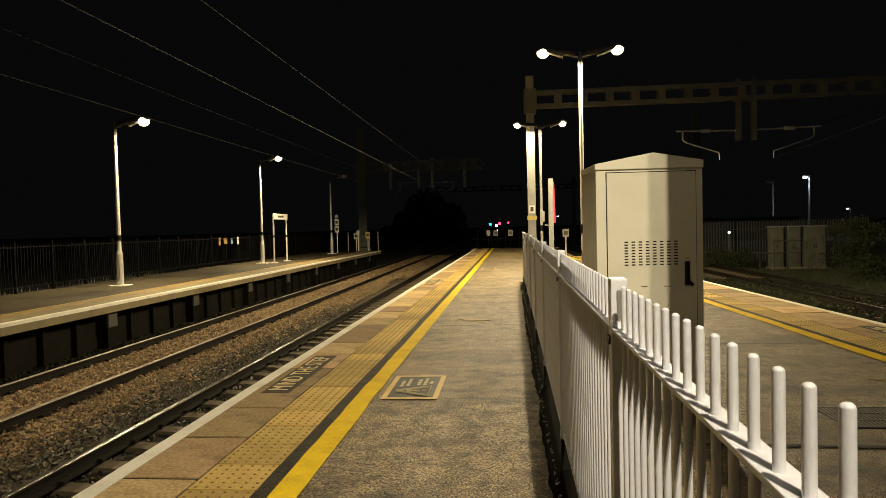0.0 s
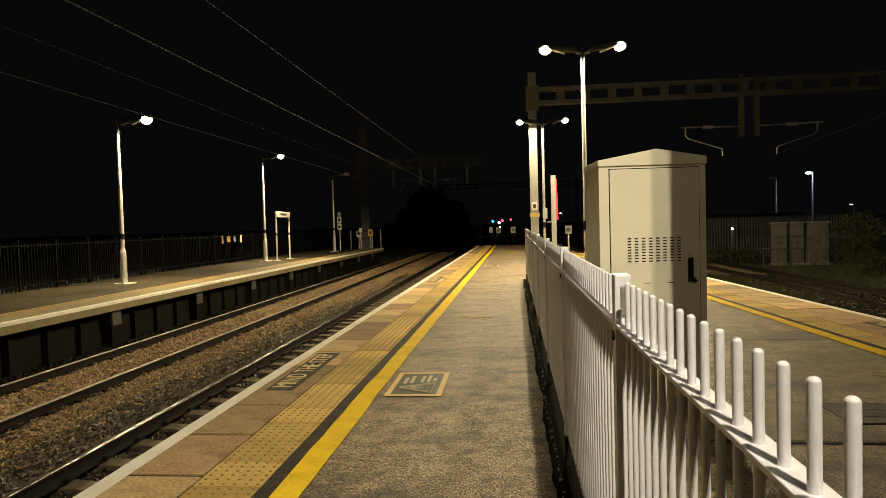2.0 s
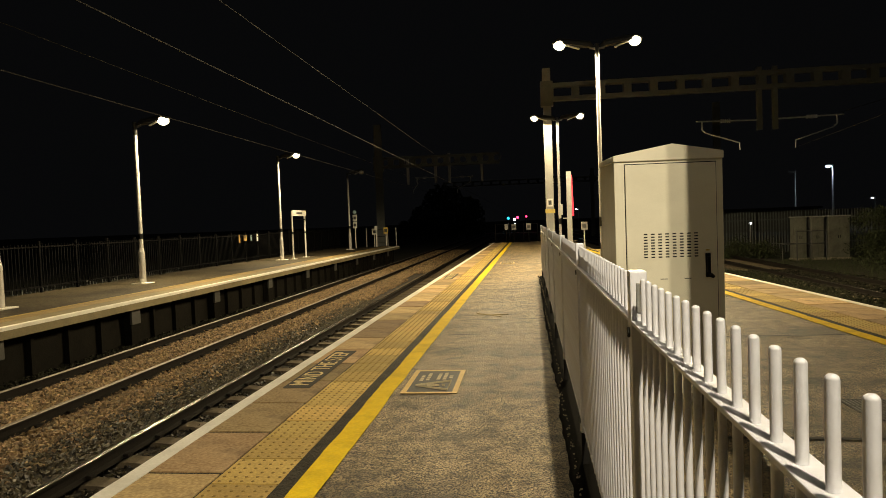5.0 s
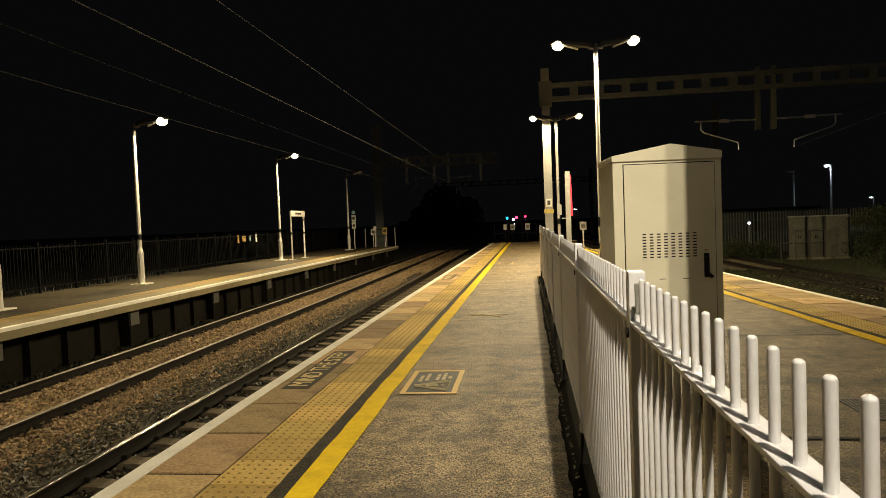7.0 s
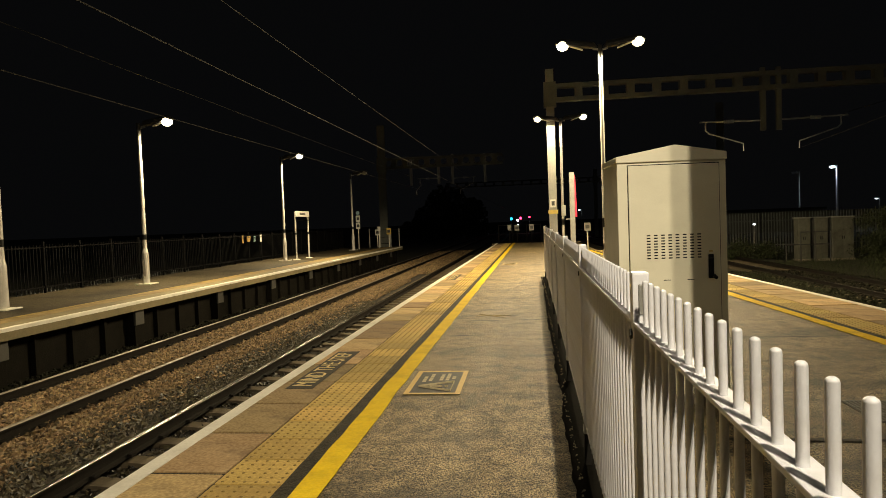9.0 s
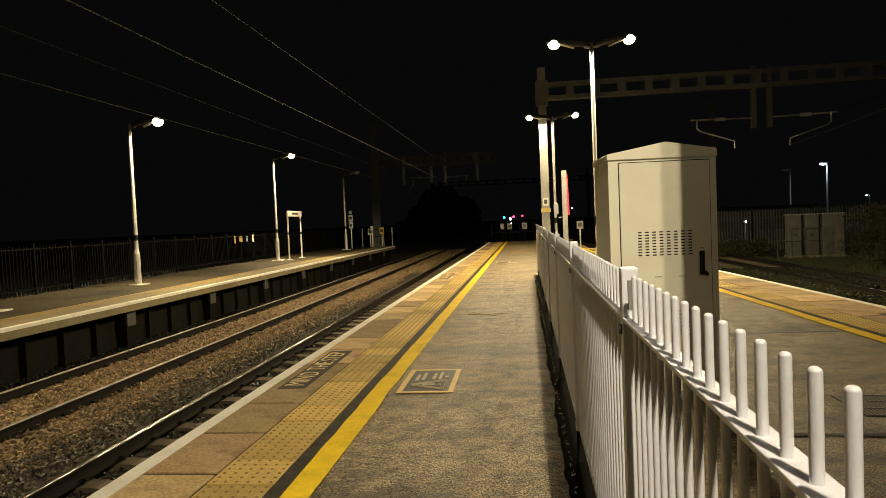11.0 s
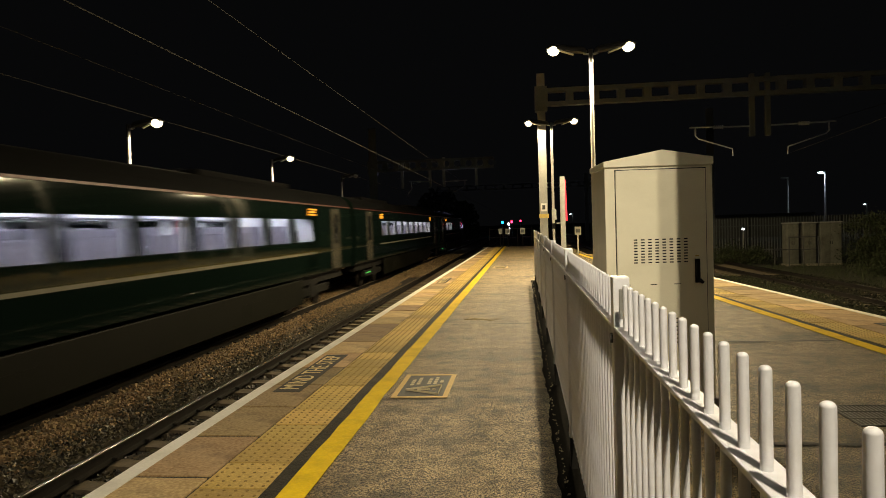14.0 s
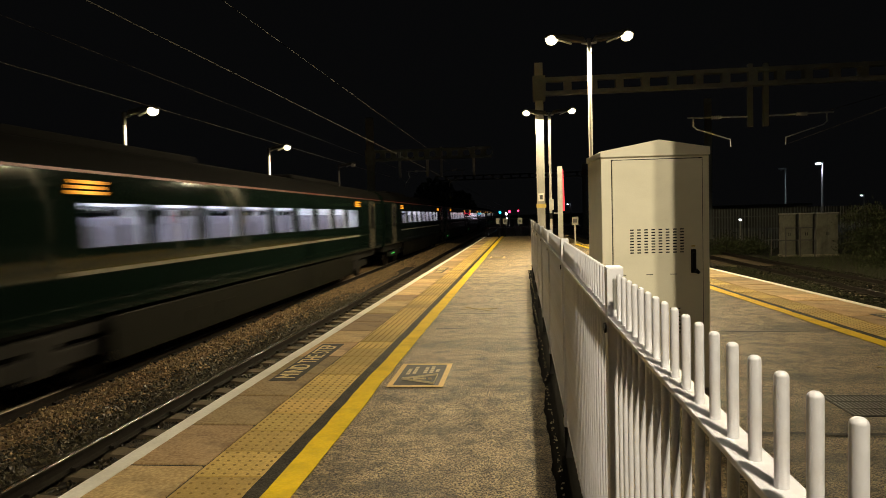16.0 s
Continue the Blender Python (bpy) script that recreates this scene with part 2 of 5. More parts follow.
M = dict(
    asphalt=mat("asphalt", (0.62, 0.465, 0.245), (0.009, 0.0068, 0.0041), 0.62, scale=72, fine=140, bump=1.0,
                stain=(0.030, 0.0225, 0.0125), stain_scale=0.95, stain_amount=0.8, rough2=0.46, span=0.11, detail=3, spec=0.45, streak=1.6, blots=0.66),
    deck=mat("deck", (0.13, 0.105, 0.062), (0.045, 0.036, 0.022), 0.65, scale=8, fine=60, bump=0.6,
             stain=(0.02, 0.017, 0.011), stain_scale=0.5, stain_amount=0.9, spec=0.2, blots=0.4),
    asphalt_strip=mat("asphalt_strip", (0.055, 0.047, 0.032), (0.012, 0.0105, 0.0075), 0.6, scale=6, fine=90, bump=0.9, span=0.2, spec=0.15),
    coping=mat("coping", (0.60, 0.42, 0.215), (0.33, 0.205, 0.092), 0.66, scale=2.4, fine=45, bump=0.3,
               stain=(0.12, 0.07, 0.034), stain_scale=2.1, stain_amount=0.75, vary=0.52, span=0.22, spec=0.4),
    tactile=mat("tactile", (0.66, 0.455, 0.13), (0.42, 0.28, 0.075), 0.6, scale=3, fine=60, bump=0.25,
                stain=(0.2, 0.125, 0.04), stain_scale=1.8, stain_amount=0.65, vary=0.3, span=0.22, spec=0.4),
    # slab yellow of the opposite platform, about half as bright as tactile
    tactile_far=mat("tactile_far", (0.36, 0.26, 0.11), (0.22, 0.155, 0.065), 0.7, scale=5, fine=60, stain=(0.12, 0.09, 0.045), stain_scale=0.8, stain_amount=0.6, spec=0.25),
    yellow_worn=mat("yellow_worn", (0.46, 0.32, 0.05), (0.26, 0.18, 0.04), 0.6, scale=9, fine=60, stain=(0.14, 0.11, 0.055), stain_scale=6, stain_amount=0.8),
    tactile_dot=mat("tactile_dot", (0.34, 0.225, 0.06), (0.2, 0.13, 0.035), 0.7, scale=20, fine=80),
    white_paint=mat("white_paint", (0.90, 0.87, 0.77), (0.76, 0.73, 0.63), 0.6, scale=5, fine=50, bump=0.15,
                    stain=(0.36, 0.32, 0.25), stain_scale=2.5, stain_amount=0.4),
    yellow_paint=mat("yellow_paint", (0.93, 0.66, 0.015), (0.78, 0.53, 0.012), 0.5, scale=5, fine=60, bump=0.4,
                     stain=(0.36, 0.22, 0.02), stain_scale=3.5, stain_amount=0.4, spec=0.2),
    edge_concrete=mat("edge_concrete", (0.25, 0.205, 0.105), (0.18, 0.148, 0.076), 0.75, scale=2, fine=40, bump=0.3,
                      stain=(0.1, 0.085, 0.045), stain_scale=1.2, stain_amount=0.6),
    joint=mat("joint", (0.03, 0.026, 0.02), rough=0.9),
    concrete=mat("concrete", (0.30, 0.27, 0.21), (0.2, 0.175, 0.13), 0.75, scale=2, fine=40, bump=0.3,
                 stain=(0.1, 0.085, 0.06), stain_scale=1.3, stain_amount=0.6),
    # near-black brick; the shade below the platforms is put into the colour
    wall_shaded=mat("wall_shaded", (0.013, 0.0115, 0.008), (0.007, 0.006, 0.0045), 0.85, scale=5, fine=50, bump=0.5, spec=0.08),
    sleeper=mat("sleeper", (0.15, 0.115, 0.07), (0.075, 0.057, 0.034), 0.8, scale=6, fine=60, bump=0.4, vary=0.2),
    rail_side=mat("rail_side", (0.016, 0.0125, 0.009), (0.009, 0.007, 0.005), 0.7, 0.0, scale=10, fine=80, bump=0.3, spec=0.15),
    rail_head=mat("rail_head", (0.66, 0.61, 0.52), (0.5, 0.46, 0.39), 0.18, 1.0, scale=3, fine=40, rough2=0.32),
    rail_dull=mat("rail_dull", (0.36, 0.32, 0.27), (0.2, 0.17, 0.14), 0.45, 1.0, scale=3, fine=40, rough2=0.6),
    ballast=mat("ballast", (0.05, 0.04, 0.028), (0.015, 0.012, 0.009), 0.85, scale=14, fine=50, bump=1.0, detail=8),
    stone_dark=mat("stone_dark", (0.085, 0.066, 0.037), (0.010, 0.008, 0.005), 0.5, scale=20, fine=80, island=0.95, spec=0.35),
    # ballast stone once more, darkened in colour where little light falls
    stone_unlit=mat("stone_unlit", (0.03, 0.028, 0.018), (0.01, 0.0095, 0.006), 0.8, scale=20, fine=80, island=0.8, spec=0.1),
    stone_tan=mat("stone_tan", (0.30, 0.195, 0.10), (0.08, 0.052, 0.026), 0.75, scale=20, fine=80, island=0.65),
    ground=mat("ground", (0.05, 0.05, 0.028), (0.022, 0.022, 0.013), 0.95, scale=1.2, fine=25, bump=0.8),
    white_steel=mat("white_steel", (0.76, 0.77, 0.83), (0.68, 0.69, 0.745), 0.42, scale=6, fine=70, bump=0.06,
                    stain=(0.56, 0.5, 0.4), stain_scale=5, stain_amount=0.3),
    pole_steel=mat("pole_steel", (0.62, 0.60, 0.55), (0.48, 0.46, 0.42), 0.42, 0.25, scale=4, fine=60, bump=0.05),
    galvanised=mat("galvanised", (0.34, 0.34, 0.32), (0.24, 0.24, 0.22), 0.5, 0.4, scale=6, fine=50, bump=0.08),
    palisade_steel=mat("palisade_steel", (0.15, 0.16, 0.155), (0.09, 0.096, 0.092), 0.6, 0.2, scale=6, fine=50, bump=0.08),
    arc=glow("arc", (0.55, 0.58, 1.0), 5500.0),
    green_marker=glow("green_marker", (0.1, 0.9, 0.15), 0.35),
    mast_steel=mat("mast_steel", (0.31, 0.305, 0.28), (0.23, 0.225, 0.205), 0.55, 0.1, scale=3, fine=40, bump=0.1),
    cabinet=mat("cabinet", (0.76, 0.72, 0.56), (0.71, 0.67, 0.515), 0.45, scale=2.5, fine=160, bump=0.10,
                stain=(0.42, 0.385, 0.27), stain_scale=2.2, stain_amount=0.22, streak=2.0),
    beam_steel=mat("beam_steel", (0.17, 0.18, 0.165), (0.11, 0.118, 0.108), 0.65, scale=3, fine=40, bump=0.1, spec=0.3),
    case_steel=mat("case_steel", (0.145, 0.145, 0.115), (0.09, 0.09, 0.07), 0.6, scale=2, fine=40, stain=(0.045, 0.043, 0.03), stain_scale=1.5, stain_amount=0.8),
    wire_metal=mat("wire_metal", (0.022, 0.0205, 0.018), rough=0.5, spec=0.3),
    sign_dull=mat("sign_dull", (0.30, 0.29, 0.26), (0.22, 0.21, 0.19), 0.6, scale=6),
    gully_black=mat("gully_black", (0.010, 0.009, 0.007), (0.005, 0.0045, 0.0035), 0.95, scale=30, fine=90, spec=0.02),
    black=mat("black", (0.010, 0.010, 0.010), rough=0.5, spec=0.2),
    dark_fence=mat("dark_fence", (0.005, 0.005, 0.005), (0.003, 0.003, 0.003), 0.8, scale=8, spec=0.06),
    sign_white=mat("sign_white", (0.72, 0.70, 0.64), (0.62, 0.60, 0.55), 0.5, scale=6),
    sign_yellow=mat("sign_yellow", (0.62, 0.45, 0.08), rough=0.5),
    sign_orange=mat("sign_orange", (0.35, 0.22, 0.07), rough=0.5),
    sign_blue=mat("sign_blue", (0.35, 0.5, 0.55), rough=0.5),
    sign_dark=mat("sign_dark", (0.05, 0.05, 0.048), rough=0.6),
    panel_grey=mat("panel_grey", (0.075, 0.072, 0.062), (0.05, 0.048, 0.042), 0.6, scale=9, fine=90, bump=0.3),
    panel_yellow=mat("panel_yellow", (0.78, 0.56, 0.20), (0.6, 0.42, 0.14), 0.6, scale=9, fine=70, bump=0.2),
    panel_pale=mat("panel_pale", (0.62, 0.53, 0.34), (0.45, 0.38, 0.23), 0.65, scale=12, fine=70),
    stencil_dark=mat("stencil_dark", (0.035, 0.028, 0.017), (0.02, 0.016, 0.01), 0.7, scale=9),
    stencil_pale=mat("stencil_pale", (0.86, 0.69, 0.34), (0.58, 0.45, 0.21), 0.65, scale=14, fine=60),
    green_paint=mat("green_paint", (0.0045, 0.010, 0.0075), (0.0035, 0.0075, 0.0055), 0.07, scale=2, fine=30, spec=0.2),
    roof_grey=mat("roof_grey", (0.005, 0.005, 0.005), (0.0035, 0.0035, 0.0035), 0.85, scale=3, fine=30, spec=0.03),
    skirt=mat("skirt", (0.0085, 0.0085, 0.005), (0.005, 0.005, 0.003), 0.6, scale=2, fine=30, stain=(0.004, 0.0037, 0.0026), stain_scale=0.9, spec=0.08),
    stripe=mat("stripe", (0.16, 0.148, 0.11), rough=0.4),
    pale_door=mat("pale_door", (0.07, 0.066, 0.05), (0.05, 0.047, 0.036), rough=0.2),
    red_line=mat("red_line", (0.10, 0.018, 0.01), rough=0.45),
    cab_pane=mat("cab_pane", (0.11, 0.15, 0.16), (0.08, 0.11, 0.12), rough=0.15, scale=3),
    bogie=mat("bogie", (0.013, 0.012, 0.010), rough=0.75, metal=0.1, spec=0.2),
    cabin=mat("cabin", (0.8, 0.8, 0.81), (0.7, 0.7, 0.72), 0.6, scale=2),
    seat_cloth=mat("seat_cloth", (0.33, 0.31, 0.36), (0.2, 0.19, 0.23), 0.9, scale=20),
    leaf=mat("leaf", (0.05, 0.06, 0.022), (0.022, 0.027, 0.010), 0.6, scale=6, island=0.5, spec=0.25),
    bark=mat("bark", (0.03, 0.024, 0.016), rough=0.9, spec=0.1),
    lamp_lens=glow("lamp_lens", (1.0, 0.86, 0.52), 2.6),
    far_lens=glow("far_lens", (0.7, 0.85, 1.0), 14.0),
    cold_lens=glow("cold_lens", (0.8, 0.85, 1.0), 4.0),
    train_light=glow("train_light", (0.97, 0.97, 1.0), 8.5),
    head_light=glow("head_light", (0.85, 0.9, 1.0), 40.0),
    orange_led=glow("orange_led", (1.0, 0.36, 0.02), 0.75),
    red_led=glow("red_led", (1.0, 0.02, 0.06), 0.4),
    red_signal=glow("red_signal", (1.0, 0.03, 0.10), 3.5),
    green_signal=glow("green_signal", (0.02, 0.5, 0.85), 2.0),
    white_signal=glow("white_signal", (0.9, 0.80, 1.0), 5.0),
    glass=pane_glass("glass", (0.75, 0.77, 0.8), 0.1),
    dark_glass=mat("dark_glass", (0.01, 0.012, 0.013), rough=0.06, coat=0.3),
)


# ---- mesh helpers ----
def box(bm, x0, x1, y0, y1, z0, z1, bevel=0.0):
    r = bmesh.ops.create_cube(bm, size=1.0, matrix=Matrix.Translation(((x0 + x1) / 2, (y0 + y1) / 2, (z0 + z1) / 2))
                              @ Matrix.Diagonal((x1 - x0, y1 - y0, z1 - z0, 1)))
    if bevel:
        edges = {e for v in r["verts"] for e in v.link_edges}
        bmesh.ops.bevel(bm, geom=list(edges), offset=bevel, segments=2, affect="EDGES", profile=0.6)


def tube(bm, a, b, r0, r1=None, seg=12, caps=True):
    """A round bar from a to b."""
    a, b = Vector(a), Vector(b)
    d = b - a
    m = Matrix.Translation((a + b) / 2) @ d.to_track_quat("Z", "Y").to_matrix().to_4x4()
    bmesh.ops.create_cone(bm, cap_ends=caps, segments=seg, radius1=r0, radius2=r0 if r1 is None else r1, depth=d.length, matrix=m)


def bar(bm, a, b, w, h):
    """A square bar from a to b."""
    a, b = Vector(a), Vector(b)
    d = b - a
    m = Matrix.Translation((a + b) / 2) @ d.to_track_quat("Z", "Y").to_matrix().to_4x4() @ Matrix.Diagonal((w, h, d.length, 1))
    bmesh.ops.create_cube(bm, size=1.0, matrix=m)


def ball(bm, c, r, squash=(1, 1, 1), u=12, v=8):
    bmesh.ops.create_uvsphere(bm, u_segments=u, v_segments=v, radius=r,
                              matrix=Matrix.Translation(c) @ Matrix.Diagonal((*squash, 1)))


def sweep(bm, profile, ys, shift=None, close=True, caps=True):
    """Extrudes a closed (x, z) profile along y; shift(y) gives (dx, sx, dz, sz)."""
    rings = []
    for y in ys:
        dx, sx, dz, sz = shift(y) if shift else (0, 1, 0, 1)
        rings.append([bm.verts.new((x * sx + dx, y, z * sz + dz)) for x, z in profile])
    n = len(profile)
    for r0, r1 in zip(rings, rings[1:]):
        for i in range(n if close else n - 1):
            j = (i + 1) % n
            bm.faces.new((r0[i], r0[j], r1[j], r1[i]))
    if caps and close:
        bm.faces.new(rings[0])
        bm.faces.new(rings[-1][::-1])
    return rings


def finish(name, bm, material, smooth=False):
    bmesh.ops.recalc_face_normals(bm, faces=bm.faces)
    me = bpy.data.meshes.new(name)
    bm.to_mesh(me)
    bm.free()
    me.materials.append(M[material] if isinstance(material, str) else material)
    if smooth:
        me.polygons.foreach_set("use_smooth", [True] * len(me.polygons))
        me.set_sharp_from_angle(angle=radians(40))
    return me


def part(name, bm, material, parent=None, label="", smooth=False, m=None):
    ob = new(name, finish(name, bm, material, smooth))
    ob.parent = parent
    if m is not None:
        ob.matrix_basis = m
    if label:
        tagged(ob, label)
    return ob


def shared(name, me, parent, m):
    ob = new(name, me)
    ob.parent = parent
    ob.matrix_basis = m
    return ob


def thing(name, label, category, m=None, group="", kind=""):
    ob = new(name)
    ob.empty_display_size = 0.1
    if m is not None:
        ob.matrix_basis = m
    return tagged(ob, label, category, group, kind)


def text_mesh(body, size, depth=0.001):
    cu = bpy.data.curves.new("lettering", "FONT")
    cu.body, cu.size, cu.extrude, cu.align_x, cu.align_y = body, size, depth, "CENTER", "CENTER"
    tmp = bpy.data.objects.new("lettering", cu)
    scene.collection.objects.link(tmp)
    dg = bpy.context.evaluated_depsgraph_get()
    me = bpy.data.meshes.new_from_object(tmp.evaluated_get(dg))
    bpy.data.objects.remove(tmp)
    return me


# ---- ground and ballast ----
def rail_profile():
    return [(-0.07, -0.159), (0.07, -0.159), (0.07, -0.148), (0.012, -0.128), (0.010, -0.045), (0.036, -0.036), (0.036, -0.012), (0.030, -0.007),
            (-0.030, -0.007), (-0.036, -0.012), (-0.036, -0.036), (-0.010, -0.045), (-0.012, -0.128), (-0.07, -0.148)]


bm = bmesh.new()
box(bm, -2000, 2000, -1500, 2500, -1.7, -1.30)
tagged(part("ground", bm, "ground"), "dark rough ground at night", "ground", kind="structure")


def ballast_bed(name, x0, x1, y0, y1, label):
    rng = np.random.default_rng(5)
    nx, ny = int((x1 - x0) / 0.25), int((y1 - y0) / 0.5)
    bm = bmesh.new()
    rows = []
    for j in range(ny + 1):
        y = y0 + (y1 - y0) * j / ny
        rows.append([bm.verts.new((x0 + (x1 - x0) * i / nx, y, RAIL_Z - 0.245 + 0.03 * rng.random())) for i in range(nx + 1)])
    for a, b in zip(rows, rows[1:]):
        for i in range(nx):
            bm.faces.new((a[i], a[i + 1], b[i + 1], b[i]))
    return tagged(part(name, bm, "ballast", smooth=True), label, "ballast", kind="structure")


ballast_bed("ballast_bed", -6.9, 0.35, -30, 120, "bed of crushed stone ballast under the two tracks")
ballast_bed("ballast_bed", 7.0, 15.5, -10, 90, "dark weedy ballast beside the island platform")


def stones(name, x0, x1, y0, y1, count, material, label, size=0.044, zoff=0.0, seed=1, flat=0.03):
    """Loose angular stones as one mesh."""
    rng = np.random.default_rng(seed)
    base = np.array([(sx, sy, sz) for sx in (-1, 1) for sy in (-1, 1) for sz in (-1, 1)], float) * 0.72
    tri = np.array([(0, 1, 3), (0, 3, 2), (4, 6, 7), (4, 7, 5), (0, 4, 5), (0, 5, 1), (2, 3, 7), (2, 7, 6), (0, 2, 6), (0, 6, 4), (1, 5, 7), (1, 7, 3)])
    q = rng.normal(size=(count, 4))
    q /= np.linalg.norm(q, axis=1)[:, None]
    w, x, y, z = q.T
    R = np.stack([1 - 2 * (y * y + z * z), 2 * (x * y - z * w), 2 * (x * z + y * w), 2 * (x * y + z * w), 1 - 2 * (x * x + z * z),
                  2 * (y * z - x * w), 2 * (x * z - y * w), 2 * (y * z + x * w), 1 - 2 * (x * x + y * y)], 1).reshape(-1, 3, 3)
    v = base[None] * rng.uniform(0.5, 1.25, (count, 8, 1)) * (size * rng.uniform(0.6, 1.3, (count, 1, 3)) * rng.uniform(0.55, 1.35, (count, 1, 1)))
    v = np.einsum("nij,nkj->nki", R, v)
    c = np.stack([rng.uniform(x0, x1, count), rng.uniform(y0, y1, count), RAIL_Z - 0.185 + zoff + rng.uniform(-flat, flat, count)], 1)
    v = (v + c[:, None]).reshape(-1, 3)
    f = (tri[None] + 8 * np.arange(count)[:, None, None]).reshape(-1, 3)
    me = bpy.data.meshes.new(name)
    me.from_pydata(v, [], f.tolist())
    me.materials.append(M[material])
    return tagged(new(name, me), label, "ballast", kind="stuff")


stones("ballast_stones", -3.35, -2.25, 3.0, 22.0, 42000, "stone_dark", "dark grey crushed stone ballast between the tracks", size=0.028, seed=2)
stones("ballast_stones", -3.45, -2.9, 3.0, 30.0, 5000, "stone_tan", "tan ballast stones scattered among dark ones", size=0.028, zoff=0.010, seed=12)
stones("ballast_stones", -2.25, 0.2, 3.0, 22.0, 34000, "stone_dark", "dark stone ballast between the near rails", size=0.030, zoff=-0.07, seed=7)
stones("ballast_stones", -5.85, -3.25, 5.0, 34.0, 92000, "stone_tan", "tan rust-stained ballast round the far track", size=0.028, seed=3)
stones("ballast_stones", -5.85, -2.6, 34.0, 60.0, 14000, "stone_tan", "tan ballast further along the tracks", size=0.05, seed=15)
# darkened stones stand for shade under the platform edge
stones("ballast_stones", -6.7, -5.8, 6.0, 30.0, 12000, "stone_unlit", "ballast under the opposite platform edge, darkened in colour as shade", size=0.034, zoff=-0.02, seed=14)
stones("ballast_stones", 7.4, 14.5, 9.0, 30.0, 18000, "stone_unlit", "ballast beside the island platform, darkened in colour to read as unlit", size=0.045, seed=4)


# ---- tracks ----
SLEEPER_BM = bmesh.new()
sweep(SLEEPER_BM, [(-0.14, -0.2), (0.14, -0.2), (0.115, 0.0), (-0.115, 0.0)], (-1.25, -0.95, -0.45, 0.45, 0.95, 1.25),
      lambda y: (0, 1, -0.03 if abs(y) < 0.5 else 0.0, 1))
SLEEPER = finish("sleeper", SLEEPER_BM, "sleeper")
CLIP_BM = bmesh.new()
box(CLIP_BM, -0.11, -0.045, -0.05, 0.05, -0.155, -0.115, 0.008)
tube(CLIP_BM, (-0.06, -0.04, -0.12), (-0.06, 0.04, -0.12), 0.012, seg=6)
box(CLIP_BM, 0.045, 0.11, -0.05, 0.05, -0.155, -0.115, 0.008)
tube(CLIP_BM, (0.06, -0.04, -0.12), (0.06, 0.04, -0.12), 0.012, seg=6)
CLIP = finish("rail_clip", CLIP_BM, "rail_side")


def track(x, label, y0, y1, sleepers, crown_material="rail_head"):
    t = thing("railway_track", label, "track", pose(x, 0, RAIL_Z), kind="structure")
    for side in (-1, 1):
        bm = bmesh.new()
        sweep(bm, rail_profile(), (y0, y1))
        r = part("rail", bm, "rail_side", t, m=pose(side * 0.7535, 0, 0))
        bm = bmesh.new()
        crown = [(0.0335, -0.010), (0.0325, -0.0005), (0.030, 0.0021), (0.018, 0.0042), (0.0, 0.005)]
        sweep(bm, crown + [(-x, z) for x, z in crown[-2::-1]], (y0, y1))
        part("running_surface", bm, crown_material, r, "worn steel running surface", smooth=True)
    y = sleepers[0]
    while y < sleepers[1]:
        shared("sleeper", SLEEPER, t, pose(0, y, -0.165, 0, 0, 90))
        if y < 22:
            for side in (-1, 1):
                shared("rail_clip", CLIP, t, pose(side * 0.7535, y, 0))
        y += 0.65
    return t


track(-1.44, "near railway track with one shiny rail on sleepers", -300, 900, (2.0 - 0.65 * 20, 52.0))
track(-4.89, "far railway track with two rails in tan ballast", -300, 900, (5.0 - 0.65 * 24, 52.0), "rail_dull")
track(9.45, "dark unlit track beside the island platform", -200, 400, (8.0, 50.0))
track(12.75, "dark outer track with pale sleeper ends", -200, 400, (10.0, 50.0))


# ---- island platform ----
COPE, TACT = 0.585, 0.4
COPER = 0.785             # wider copings on the other edge
platform = thing("platform", "island platform of dark asphalt with stone copings", "platform", kind="structure")


def drift(y):
    return 0.008 * max(0.0, y - 6.0)


def right_edge(y):
    return 7.80 - 0.045 * y


bm = bmesh.new()
for z0, z1, inset in ((-1.4, -0.075, 0.03),):
    a = [bm.verts.new(p) for p in ((inset, PLAT_Y0, z0), (right_edge(PLAT_Y0) - inset, PLAT_Y0, z0), (right_edge(PLAT_Y1) - inset, PLAT_Y1, z0), (inset, PLAT_Y1, z0))]
    b = [bm.verts.new((v.co.x, v.co.y, z1)) for v in a]
    for i in range(4):
        bm.faces.new((a[i], a[(i + 1) % 4], b[(i + 1) % 4], b[i]))
    bm.faces.new(b)
    bm.faces.new(a)
part("platform_wall", bm, "wall_shaded", platform, "near-black brick platform wall and core")

# asphalt surface, uneven
bm = bmesh.new()
rng = np.random.default_rng(11)
xs = np.concatenate([np.linspace(COPE + TACT + 0.005, 2.50, 9), [2.56, 2.70, 2.74], np.linspace(2.9, 5.4, 9)])
rows = []
y = PLAT_Y0
while y <= PLAT_Y1 + 0.01:
    r = []
    for i, x in enumerate([*xs, None]):
        px = right_edge(y) - COPER - TACT - 0.005 if x is None else (x + drift(y) if i < 5 else x)
        z = 0.006 * noise.noise((px * 1.3, y * 0.9, 0))
        r.append(bm.verts.new((px, y, z - 0.002)))
    rows.append(r)
    y += 0.5
for a, b in zip(rows, rows[1:]):
    for i in range(len(a) - 1):
        bm.faces.new((a[i], a[i + 1], b[i + 1], b[i]))
part("asphalt_surface", bm, "asphalt", platform, "worn speckled asphalt with damp stains", smooth=True)

# black gully along the fence with its litter; shade under the fence is in the colour
bm = bmesh.new()
rg = random.Random(21)
prev, wob, y = None, 0.0, 0.3
